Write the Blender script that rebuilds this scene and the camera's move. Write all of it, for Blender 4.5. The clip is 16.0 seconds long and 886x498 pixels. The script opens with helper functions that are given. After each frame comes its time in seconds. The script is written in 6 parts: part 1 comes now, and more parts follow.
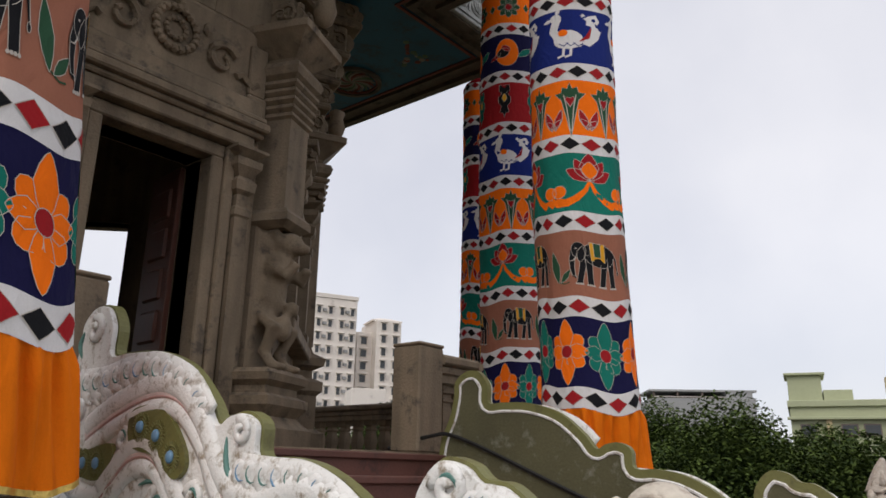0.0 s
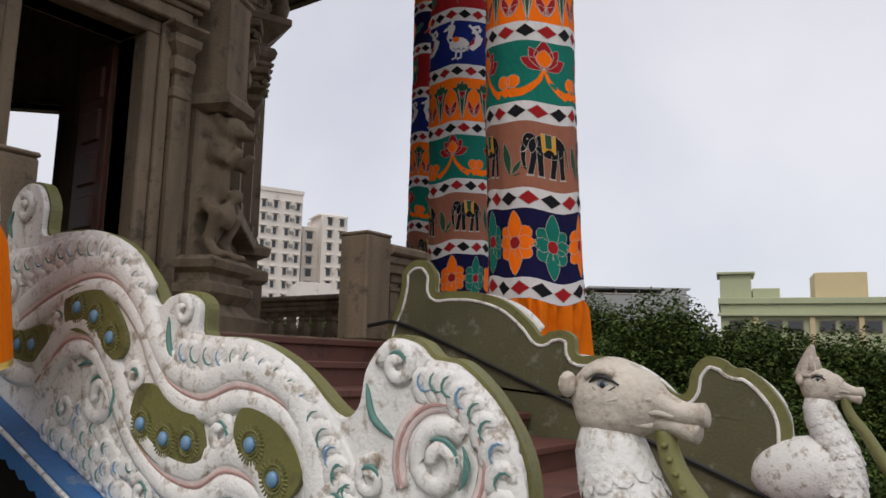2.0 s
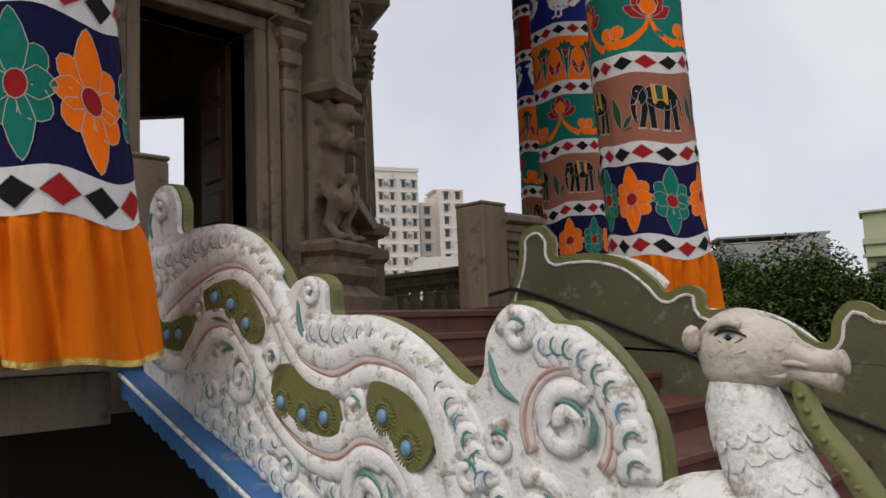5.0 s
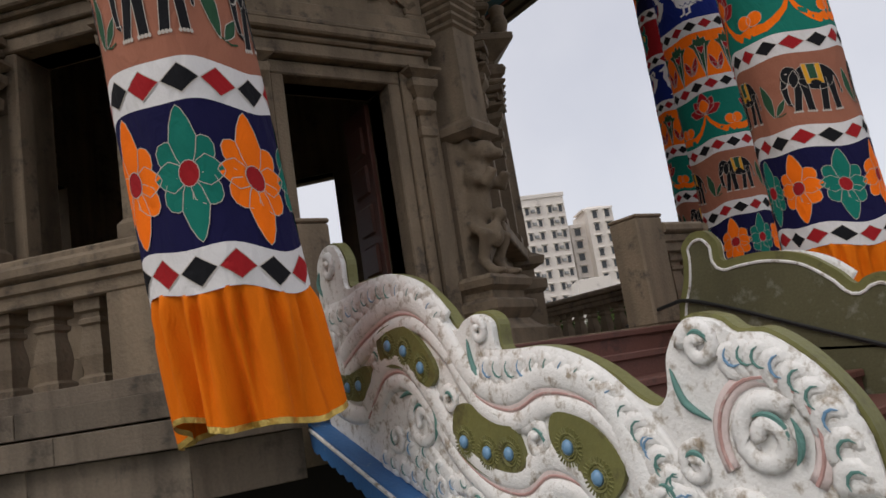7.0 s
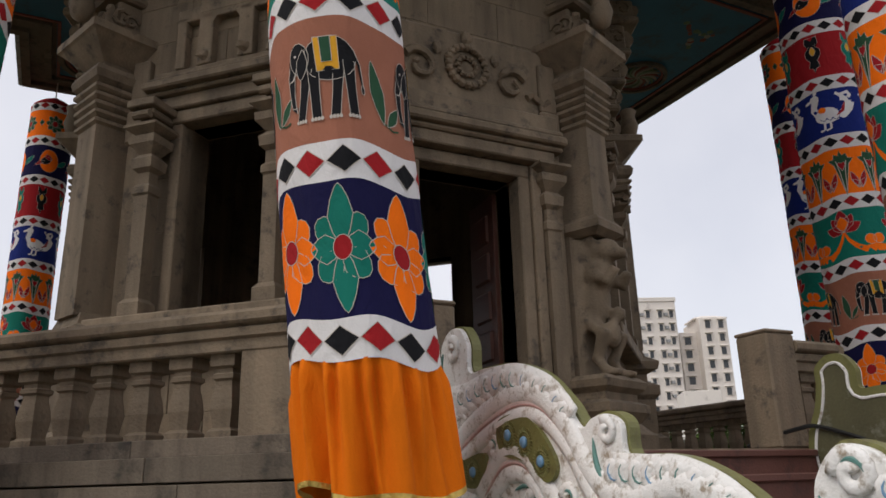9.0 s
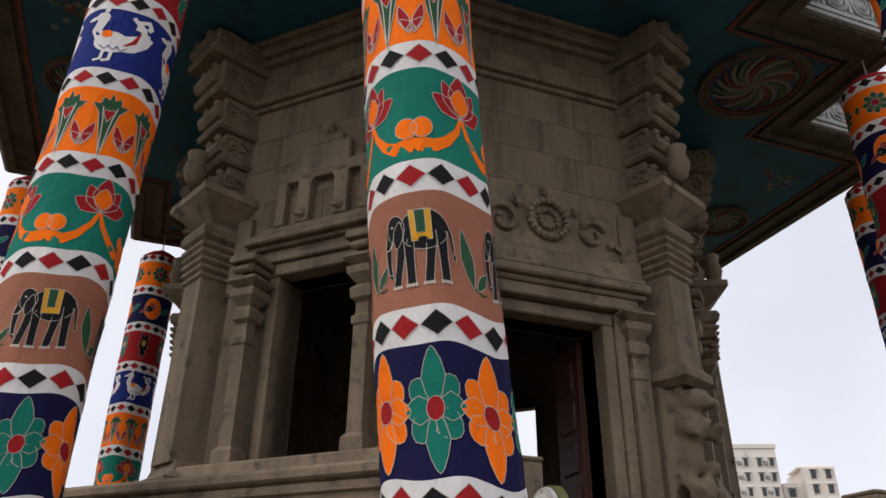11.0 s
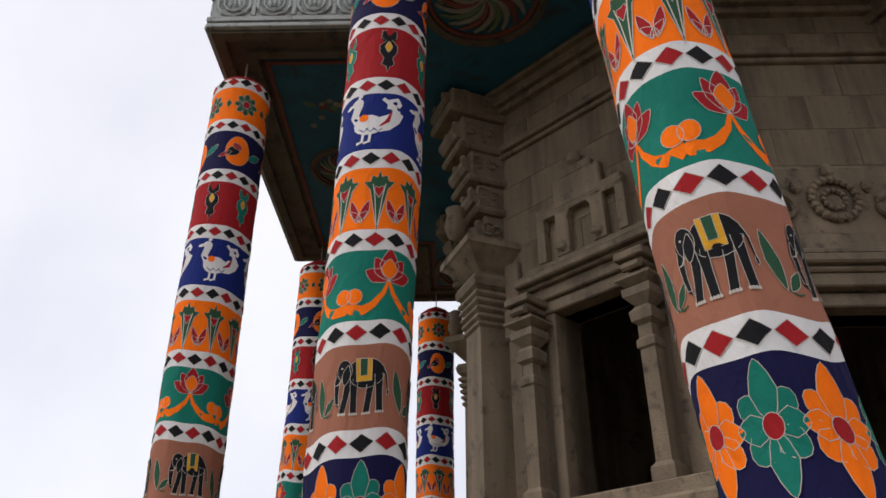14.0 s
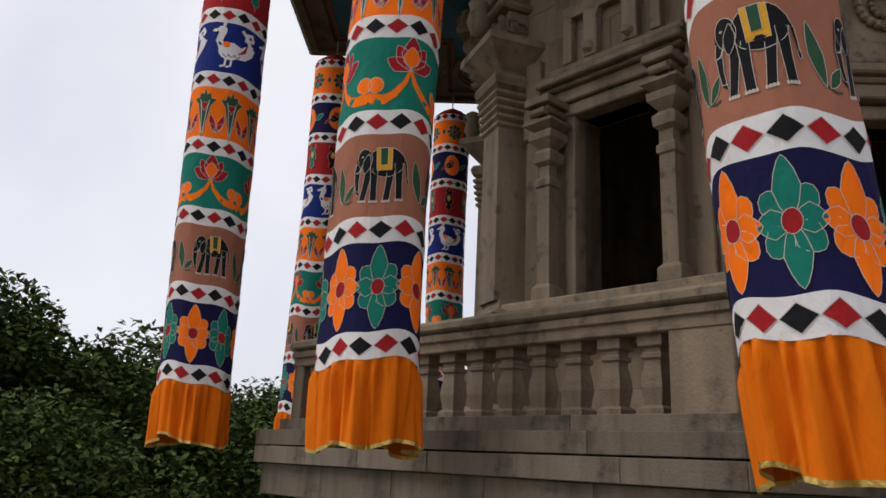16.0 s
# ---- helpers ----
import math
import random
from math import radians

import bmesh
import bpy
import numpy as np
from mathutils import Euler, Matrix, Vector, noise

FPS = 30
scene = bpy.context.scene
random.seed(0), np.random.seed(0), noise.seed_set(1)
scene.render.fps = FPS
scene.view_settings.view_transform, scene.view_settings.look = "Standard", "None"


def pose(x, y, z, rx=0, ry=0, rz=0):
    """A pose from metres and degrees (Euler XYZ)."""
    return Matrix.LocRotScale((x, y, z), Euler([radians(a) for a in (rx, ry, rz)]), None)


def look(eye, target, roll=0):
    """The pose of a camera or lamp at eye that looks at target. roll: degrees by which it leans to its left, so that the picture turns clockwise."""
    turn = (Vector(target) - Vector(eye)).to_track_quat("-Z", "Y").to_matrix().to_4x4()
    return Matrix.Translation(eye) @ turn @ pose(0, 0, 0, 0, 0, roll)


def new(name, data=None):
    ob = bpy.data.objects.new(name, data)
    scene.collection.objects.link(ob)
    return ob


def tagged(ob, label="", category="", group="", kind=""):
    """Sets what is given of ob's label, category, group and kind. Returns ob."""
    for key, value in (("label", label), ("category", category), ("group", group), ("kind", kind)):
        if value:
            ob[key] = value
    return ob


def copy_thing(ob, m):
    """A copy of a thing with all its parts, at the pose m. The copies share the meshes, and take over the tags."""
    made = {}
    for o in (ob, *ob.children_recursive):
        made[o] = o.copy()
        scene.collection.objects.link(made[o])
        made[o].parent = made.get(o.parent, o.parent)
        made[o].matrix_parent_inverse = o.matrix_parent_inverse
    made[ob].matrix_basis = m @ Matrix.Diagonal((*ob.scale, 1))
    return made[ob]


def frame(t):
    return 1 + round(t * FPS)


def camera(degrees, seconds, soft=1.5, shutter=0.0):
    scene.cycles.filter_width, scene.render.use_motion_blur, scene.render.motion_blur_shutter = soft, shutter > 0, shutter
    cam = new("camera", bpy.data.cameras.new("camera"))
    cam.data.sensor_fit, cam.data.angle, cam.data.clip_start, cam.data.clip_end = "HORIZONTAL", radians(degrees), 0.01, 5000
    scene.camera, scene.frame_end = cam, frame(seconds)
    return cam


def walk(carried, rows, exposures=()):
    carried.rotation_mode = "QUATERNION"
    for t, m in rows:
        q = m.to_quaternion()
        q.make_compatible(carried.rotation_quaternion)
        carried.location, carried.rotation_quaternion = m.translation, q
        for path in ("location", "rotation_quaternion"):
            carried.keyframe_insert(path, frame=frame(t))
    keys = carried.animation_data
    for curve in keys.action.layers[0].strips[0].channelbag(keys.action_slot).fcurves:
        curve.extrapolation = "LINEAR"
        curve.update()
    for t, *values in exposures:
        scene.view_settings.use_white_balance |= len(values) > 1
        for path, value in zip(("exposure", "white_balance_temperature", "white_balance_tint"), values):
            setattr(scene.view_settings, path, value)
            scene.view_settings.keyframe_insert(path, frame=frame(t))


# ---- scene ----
cam = camera(60.15, 16.0, soft=1.6)
# seconds, place, then yaw, pitch, roll in degrees
PATH = [
    (0.0, 0.063, 0.050, 1.606, -50.39, 16.18, -1.11),
    (0.5, 0.097, 0.081, 1.593, -52.67, 14.09, -1.55),
    (1.0, 0.121, 0.106, 1.579, -55.60, 11.98, -2.36),
    (1.5, 0.126, 0.123, 1.568, -56.03, 9.85, -1.85),
    (2.0, 0.131, 0.127, 1.563, -54.50, 8.55, -1.28),
    (2.5, 0.125, 0.121, 1.562, -53.09, 7.46, -1.20),
    (3.0, 0.133, 0.118, 1.559, -52.30, 6.33, -2.10),
    (5.5, 0.140, 0.102, 1.559, -41.41, 7.08, 4.37),
    (6.0, 0.143, 0.116, 1.559, -37.55, 8.60, 6.16),
    (6.5, 0.126, 0.100, 1.564, -35.23, 9.18, 7.39),
    (7.0, 0.125, 0.117, 1.566, -32.57, 9.81, 8.78),
    (7.5, 0.152, 0.178, 1.575, -30.13, 12.37, 8.53),
    (8.0, 0.113, 0.151, 1.572, -28.44, 15.24, 5.36),
    (8.2, 0.088, 0.140, 1.570, -27.24, 15.02, 3.89),
    (10.3, -0.144, 0.057, 1.550, -26.17, 23.90, 0.09),
    (10.5, -0.136, 0.028, 1.578, -25.33, 25.27, -0.55),
    (11.0, -0.141, -0.038, 1.593, -20.52, 27.49, -0.52),
    (11.5, -0.139, -0.075, 1.596, -15.15, 29.14, -2.56),
    (12.0, -0.101, -0.116, 1.612, -11.93, 29.89, -2.06),
    (12.5, -0.090, -0.123, 1.620, -9.00, 30.72, -0.00),
    (13.0, -0.111, -0.080, 1.627, -4.34, 29.97, 0.41),
    (13.5, -0.201, 0.012, 1.632, -1.14, 29.01, 0.45),
    (14.0, -0.285, 0.044, 1.627, 1.07, 29.73, 0.16),
    (14.5, -0.310, 0.089, 1.634, 3.10, 28.40, -0.93),
    (15.0, -0.353, 0.103, 1.596, -0.27, 23.80, -2.27),
    (15.5, -0.349, 0.107, 1.556, -0.61, 19.85, -2.37),
    (16.0, -0.341, 0.088, 1.535, 0.99, 15.38, -2.39),
]
walk(cam, [(t, pose(x, y, z, 90 + p, r, a)) for t, x, y, z, a, p, r in PATH],
     exposures=((0.0, 0.0), (3.0, -0.15), (7.0, -0.15), (8.2, -0.05), (10.5, 0.12), (12.5, 0.24), (14.5, 0.15), (16.0, 0.05)))

# ---- overcast light ----
world = bpy.data.worlds.new("overcast_sky")
world.use_nodes = True
scene.world = world
wn, wl = world.node_tree.nodes, world.node_tree.links
sky = wn.new("ShaderNodeTexSky")
sky.sky_type, sky.sun_disc = "NISHITA", False
sky.sun_elevation, sky.sun_rotation = radians(51), radians(256)
tc = wn.new("ShaderNodeTexCoord")
cl = wn.new("ShaderNodeTexNoise")
cl.inputs["Scale"].default_value, cl.inputs["Detail"].default_value = 2.2, 6
wl.new(tc.outputs["Generated"], cl.inputs["Vector"])
ramp = wn.new("ShaderNodeValToRGB")
ramp.color_ramp.elements[0].position, ramp.color_ramp.elements[0].color = 0.3, (0.645, 0.65, 0.715, 1)
ramp.color_ramp.elements[1].position, ramp.color_ramp.elements[1].color = 0.7, (0.845, 0.83, 0.86, 1)
wl.new(cl.outputs["Fac"], ramp.inputs["Fac"])
dim = wn.new("ShaderNodeMix")
dim.data_type = "RGBA"
dim.inputs["Factor"].default_value = 0.02
wl.new(ramp.outputs["Color"], dim.inputs["A"])
wl.new(sky.outputs["Color"], dim.inputs["B"])
wl.new(dim.outputs["Result"], wn["Background"].inputs["Color"])
wn["Background"].inputs["Strength"].default_value = 1.0
sun = new("sun", bpy.data.lights.new("sun", "SUN"))
sun.data.energy, sun.data.angle, sun.data.color = 1.5, radians(35), (1.0, 0.95, 0.88)
sun.matrix_world = look((0, 0, 23), (18, 4.5, 0))


# ---- materials ----
def mat(name, base, rough=0.7, vary=0.25, scale=3.0, fine=40.0, bump=0.25, stain=None, amount=0.4, metal=0.0, per_object=0.0, streak=0.0, crease=0.0):
    """Colour with broad and fine variation, optional stains of another colour, and relief, at real-world size."""
    m = bpy.data.materials.new(name)
    m.use_nodes = True
    n, l = m.node_tree.nodes, m.node_tree.links
    b = n["Principled BSDF"]
    b.inputs["Roughness"].default_value, b.inputs["Metallic"].default_value = rough, metal
    co = n.new("ShaderNodeTexCoord")
    big, small = n.new("ShaderNodeTexNoise"), n.new("ShaderNodeTexNoise")
    for t, s, d in ((big, scale, 5), (small, fine, 3)):
        t.inputs["Scale"].default_value, t.inputs["Detail"].default_value = s, d
        l.new(co.outputs["Object"], t.inputs["Vector"])
    val = n.new("ShaderNodeMath")
    val.operation = "MULTIPLY_ADD"
    l.new(big.outputs["Fac"], val.inputs[0])
    val.inputs[1].default_value, val.inputs[2].default_value = 2 * vary, 1 - vary
    val2 = n.new("ShaderNodeMath")
    val2.operation = "MULTIPLY_ADD"
    l.new(small.outputs["Fac"], val2.inputs[0])
    val2.inputs[1].default_value, val2.inputs[2].default_value = vary, 1 - vary / 2
    mul = n.new("ShaderNodeMath")
    mul.operation = "MULTIPLY"
    l.new(val.outputs[0], mul.inputs[0])
    l.new(val2.outputs[0], mul.inputs[1])
    last = mul
    if per_object:
        info = n.new("ShaderNodeObjectInfo")
        v3 = n.new("ShaderNodeMath")
        v3.operation = "MULTIPLY_ADD"
        l.new(info.outputs["Random"], v3.inputs[0])
        v3.inputs[1].default_value, v3.inputs[2].default_value = 2 * per_object, 1 - per_object
        v4 = n.new("ShaderNodeMath")
        v4.operation = "MULTIPLY"
        l.new(mul.outputs[0], v4.inputs[0])
        l.new(v3.outputs[0], v4.inputs[1])
        last = v4
    col = n.new("ShaderNodeVectorMath")
    col.operation = "SCALE"
    col.inputs[0].default_value = base
    l.new(last.outputs[0], col.inputs["Scale"])
    out = col.outputs[0]
    if stain:
        st = n.new("ShaderNodeTexNoise")
        st.inputs["Scale"].default_value, st.inputs["Detail"].default_value, st.inputs["Roughness"].default_value = scale * 2.3, 8, 0.7
        l.new(co.outputs["Object"], st.inputs["Vector"])
        rp = n.new("ShaderNodeValToRGB")
        rp.color_ramp.elements[0].position, rp.color_ramp.elements[1].position = 0.62 - 0.25 * amount, 0.74 - 0.2 * amount
        l.new(st.outputs["Fac"], rp.inputs["Fac"])
        mx = n.new("ShaderNodeMix")
        mx.data_type = "RGBA"
        l.new(rp.outputs["Color"], mx.inputs["Factor"])
        l.new(out, mx.inputs["A"])
        mx.inputs["B"].default_value = (*stain, 1)
        out = mx.outputs["Result"]
    l.new(out, b.inputs["Base Color"])
    if bump:
        bp = n.new("ShaderNodeBump")
        bp.inputs["Strength"].default_value, bp.inputs["Distance"].default_value = bump, 0.01
        l.new(small.outputs["Fac"], bp.inputs["Height"])
        l.new(bp.outputs["Normal"], b.inputs["Normal"])
    if crease:
        # soft creases, longer than they are wide
        mp = n.new("ShaderNodeMapping")
        mp.inputs["Scale"].default_value = (1.0, 1.0, 0.45)
        l.new(co.outputs["Object"], mp.inputs["Vector"])
        cn = n.new("ShaderNodeTexNoise")
        cn.inputs["Scale"].default_value, cn.inputs["Detail"].default_value, cn.inputs["Distortion"].default_value = 11, 3, 0.8
        l.new(mp.outputs["Vector"], cn.inputs["Vector"])
        b2 = n.new("ShaderNodeBump")
        b2.inputs["Strength"].default_value, b2.inputs["Distance"].default_value = crease, 0.03
        l.new(cn.outputs["Fac"], b2.inputs["Height"])
        l.new(bp.outputs["Normal"], b2.inputs["Normal"])
        l.new(b2.outputs["Normal"], b.inputs["Normal"])
    if streak:
        # rain streaks that run down the face
        mp = n.new("ShaderNodeMapping")
        mp.inputs["Scale"].default_value = (5.0, 5.0, 0.5)
        l.new(co.outputs["Object"], mp.inputs["Vector"])
        sn = n.new("ShaderNodeTexNoise")
        sn.inputs["Scale"].default_value, sn.inputs["Detail"].default_value = 1.0, 6
        l.new(mp.outputs["Vector"], sn.inputs["Vector"])
        sr = n.new("ShaderNodeMapRange")
        sr.inputs["From Min"].default_value, sr.inputs["From Max"].default_value = 0.35, 0.68
        sr.inputs["To Min"].default_value, sr.inputs["To Max"].default_value = 1.15, 1.0 - streak
        l.new(sn.outputs["Fac"], sr.inputs["Value"])
        sv = n.new("ShaderNodeVectorMath")
        sv.operation = "SCALE"
        l.new(out, sv.inputs[0])
        l.new(sr.outputs["Result"], sv.inputs["Scale"])
        l.new(sv.outputs[0], b.inputs["Base Color"])
    return m


STONE = mat("weathered_granite", (0.218, 0.164, 0.108), 0.85, 0.34, 1.3, 55, 0.5, (0.085, 0.068, 0.050), 0.3, per_object=0.12, streak=0.34)
STONE_CARVED = mat("carved_granite", (0.215, 0.162, 0.108), 0.85, 0.32, 2.0, 45, 0.6, (0.080, 0.064, 0.048), 0.3, per_object=0.1, streak=0.28)
STONE_DAMP = mat("grimy_granite", (0.170, 0.134, 0.098), 0.85, 0.45, 1.3, 55, 0.5, (0.055, 0.046, 0.036), 0.42, per_object=0.2, streak=0.5)
# near-black base puts the deep shade below the plinth into the colour
STONE_SHADED = mat("shade_black_stone", (0.014, 0.012, 0.010), 0.9, 0.3, 1.0, 30, 0.3)
FASCIA = mat("pale_cement", (0.36, 0.37, 0.36), 0.8, 0.25, 3.0, 40, 0.4, (0.14, 0.14, 0.13), 0.35)
SOFFIT = mat("brown_soffit_stone", (0.11, 0.085, 0.06), 0.85, 0.4, 1.6, 40, 0.3, (0.05, 0.042, 0.032), 0.5)
TEAL_PAINT = mat("faded_blue_paint", (0.013, 0.095, 0.155), 0.6, 0.35, 1.2, 30, 0.15, (0.03, 0.05, 0.06), 0.4)
MED_RED = mat("dull_red_paint", (0.17, 0.045, 0.03), 0.7, 0.3, 4, 40, 0.2)
MED_PALE = mat("pale_petal_paint", (0.22, 0.20, 0.16), 0.7, 0.3, 4, 40, 0.2)
MED_GREEN = mat("leaf_green_paint", (0.09, 0.14, 0.07), 0.7, 0.3, 4, 40, 0.2)
WOOD = mat("reddish_teak", (0.075, 0.022, 0.012), 0.45, 0.35, 3, 60, 0.3)
STEP = mat("red_granite_step", (0.130, 0.052, 0.038), 0.6, 0.3, 2.5, 70, 0.25, (0.075, 0.034, 0.028), 0.4, per_object=0.12)
WHITE = mat("limewashed_plaster", (0.79, 0.77, 0.74), 0.75, 0.14, 7, 70, 0.4, (0.34, 0.28, 0.21), 0.40)
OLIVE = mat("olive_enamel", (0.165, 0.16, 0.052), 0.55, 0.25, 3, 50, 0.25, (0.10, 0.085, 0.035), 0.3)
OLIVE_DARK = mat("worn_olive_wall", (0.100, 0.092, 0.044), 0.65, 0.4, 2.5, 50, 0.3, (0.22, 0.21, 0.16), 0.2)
PINK = mat("pink_wash", (0.50, 0.30, 0.27), 0.75, 0.3, 6, 50, 0.2, (0.62, 0.55, 0.5), 0.35)
TEAL_LINE = mat("teal_brush_paint", (0.11, 0.24, 0.21), 0.65, 0.3, 8, 50, 0.1)
BLUE_DOT = mat("sky_blue_enamel", (0.16, 0.30, 0.46), 0.35, 0.2, 12, 60, 0.1)
BLUE_KERB = mat("blue_enamel", (0.045, 0.15, 0.36), 0.5, 0.3, 4, 50, 0.25, (0.30, 0.33, 0.36), 0.12)
BLACK = mat("black_paint", (0.012, 0.012, 0.014), 0.5, 0.2, 5, 40, 0.05)
PAVE = mat("roof_paving", (0.085, 0.078, 0.068), 0.9, 0.3, 1.0, 30, 0.3)
CABLE = mat("black_cable", (0.012, 0.012, 0.012), 0.5, 0.1)
GOLD = mat("gold_tinsel", (0.62, 0.44, 0.12), 0.35, 0.35, 30, 90, 0.5, metal=0.7)


def cloth(name, c):
    m = mat(name, c, 0.9, 0.16, 2.5, 140, 0.14, crease=0.6)
    m.node_tree.nodes["Principled BSDF"].inputs["Specular IOR Level"].default_value = 0.15
    return m


C_ORANGE = cloth("orange_cotton", (0.96, 0.175, 0.006))
C_SAFF = cloth("saffron_cotton", (0.70, 0.150, 0.003))
C_NAVY = cloth("navy_cotton", (0.011, 0.010, 0.052))
C_BLUE = cloth("royal_blue_cotton", (0.012, 0.024, 0.16))
C_RED = cloth("crimson_cotton", (0.34, 0.016, 0.020))
C_GREEN = cloth("sea_green_cotton", (0.012, 0.175, 0.130))
C_BROWN = cloth("brown_cotton", (0.34, 0.135, 0.085))
C_WHITE = cloth("white_cotton", (0.72, 0.69, 0.68))
C_BLACK = cloth("black_cotton", (0.012, 0.012, 0.014))
C_LEAF = cloth("dark_leaf_cotton", (0.03, 0.085, 0.045))
C_YELLOW = cloth("yellow_cotton", (0.72, 0.36, 0.03))
CORD = mat("pale_piping", (0.50, 0.44, 0.38), 0.7, 0.1)


# ---- building helpers ----
def thing(name, at, label, category, group="", kind=""):
    ob = new(name)
    ob.location = at
    return tagged(ob, label, category, group, kind)


def obj(name, bm, material, smooth=False):
    bmesh.ops.recalc_face_normals(bm, faces=bm.faces)
    me = bpy.data.meshes.new(name)
    bm.to_mesh(me)
    bm.free()
    for m in (material if isinstance(material, (list, tuple)) else (material,)):
        me.materials.append(m)
    if smooth:
        me.shade_smooth()
    return new(name, me)


def part(name, bm, material, parent, label="", smooth=False, world=False):
    """One mesh under a thing or a part; world: its coordinates are the world's."""
    ob = obj(name, bm, material, smooth)
    ob.parent = parent
    if world:
        at, p = Vector((0, 0, 0)), parent
        while p:
            at += p.location + p.matrix_parent_inverse.translation
            p = p.parent
        ob.matrix_parent_inverse = Matrix.Translation(-at)
    if label:
        ob["label"] = label
    return ob


def box(bm, x0, x1, y0, y1, z0, z1, bevel=0.0, m=None, mi=0):
    vs = bmesh.ops.create_cube(bm, size=1)["verts"]
    for v in vs:
        v.co = Vector(((x0 + x1) / 2 + v.co.x * (x1 - x0), (y0 + y1) / 2 + v.co.y * (y1 - y0), (z0 + z1) / 2 + v.co.z * (z1 - z0)))
    fs = set(f for v in vs for f in v.link_faces)
    if bevel:
        es = list(set(e for v in vs for e in v.link_edges))
        r = bmesh.ops.bevel(bm, geom=es, offset=bevel, segments=1, affect="EDGES")
        vs = list(set(vs) & set(bm.verts)) + r["verts"]
        vs = list(set(v for v in vs if v.is_valid))
        fs = set(f for v in vs for f in v.link_faces)
    for f in fs:
        f.material_index = mi
    if m:
        for v in vs:
            v.co = m @ v.co
    return bm


def prism(bm, pts, z0, z1, mi=0, m=None):
    """A flat outline raised from z0 to z1."""
    a = [bm.verts.new((x, y, z0)) for x, y in pts]
    b = [bm.verts.new((x, y, z1)) for x, y in pts]
    fs = [bm.faces.new(a[::-1]), bm.faces.new(b)]
    n = len(pts)
    fs += [bm.faces.new((a[k], a[(k + 1) % n], b[(k + 1) % n], b[k])) for k in range(n)]
    for f in fs:
        f.material_index = mi
    if m:
        for v in a + b:
            v.co = m @ v.co
    return bm


def rings(bm, profile, n=4, turn=math.pi / 4, stretch=1.0, m=None, wave=None):
    """A stack of n-sided rings, (half width, height); n = 4 gives a square moulded shaft."""
    k0 = 1 / math.cos(math.pi / n) if n <= 8 else 1.0
    rows = []
    for r, z in profile:
        row = []
        for k in range(n):
            a = turn + 2 * math.pi * k / n
            rr = r * k0 * (wave(a, z) if wave else 1.0)
            v = Vector((rr * math.cos(a), rr * math.sin(a) * stretch, z))
            row.append(bm.verts.new(m @ v if m else v))
        rows.append(row)
    bm.faces.new(rows[0][::-1])
    bm.faces.new(rows[-1])
    for a, b in zip(rows, rows[1:]):
        for k in range(n):
            bm.faces.new((a[k], a[(k + 1) % n], b[(k + 1) % n], b[k]))
    return bm


def tube(bm, pts, radius, n=6, taper=None, flat=1.0, mi=0):
    """A round bar along points; taper: radius factor along it."""
    pts = [Vector(p) for p in pts]
    rows = []
    up = Vector((0.31, 0.2, 0.93))
    for i, p in enumerate(pts):
        d = (pts[min(i + 1, len(pts) - 1)] - pts[max(i - 1, 0)]).normalized()
        s = d.cross(up)
        s = s.normalized() if s.length > 1e-4 else d.orthogonal().normalized()
        t = s.cross(d)
        r = radius * (taper(i / (len(pts) - 1)) if taper else 1.0)
        rows.append([bm.verts.new(p + (s * math.cos(2 * math.pi * k / n) + t * math.sin(2 * math.pi * k / n) * flat) * r) for k in range(n)])
    fs = [bm.faces.new(rows[0]), bm.faces.new(rows[-1][::-1])]
    for a, b in zip(rows, rows[1:]):
        fs += [bm.faces.new((a[k], b[k], b[(k + 1) % n], a[(k + 1) % n])) for k in range(n)]
    for f in fs:
        f.material_index = mi
    return bm


def extrude_x(bm, profile, x0, x1):
    """A moulded bar: a (y, z) outline run along x."""
    a = [bm.verts.new((x0, y, z)) for y, z in profile]
    b = [bm.verts.new((x1, y, z)) for y, z in profile]
    n = len(profile)
    bm.faces.new(a)
    bm.faces.new(b[::-1])
    for k in range(n):
        bm.faces.new((a[k], a[(k + 1) % n], b[(k + 1) % n], b[k]))
    return bm


def blob(bm, at, size, turn=None, sub=2):
    vs = bmesh.ops.create_icosphere(bm, subdivisions=sub, radius=1)["verts"]
    m = Matrix.Translation(at) @ (turn or Matrix()) @ Matrix.Diagonal((*size, 1))
    for v in vs:
        v.co = m @ v.co
    return bm


def spline(pts, steps=6, closed=False):
    """A smooth run through the given corners."""
    pts = [Vector(p) for p in pts]
    n, out = len(pts), []
    for i in range(n if closed else n - 1):
        p0, p1 = pts[i - 1 if closed else max(i - 1, 0)], pts[i]
        p2, p3 = pts[(i + 1) % n], pts[(i + 2) % n if closed else min(i + 2, n - 1)]
        for k in range(steps):
            t = k / steps
            out.append(0.5 * (2 * p1 + (p2 - p0) * t + (2 * p0 - 5 * p1 + 4 * p2 - p3) * t * t + (3 * p1 - p0 - 3 * p2 + p3) * t ** 3))
    return out if closed else out + [pts[-1]]


# ---- plan ----
CX, CY = 3.54, 9.95
FLOOR = 1.75
WALL_A, RAIL_A, PLINTH_A = 3.35, 5.4, 5.8
EAVE_Z = 8.8
EDGE_W, EDGE_A, EDGE_B = 6.85, 2.97, 4.8


def side(k, apothem):
    """Frame of an octagon side: origin at its middle on the floor plan, x along it, -y outward. k = 0 faces the stairs."""
    a = k * math.pi / 4
    return Matrix.Translation((CX, CY, 0)) @ Matrix.Rotation(a, 4, "Z") @ Matrix.Translation((0, -apothem, 0))


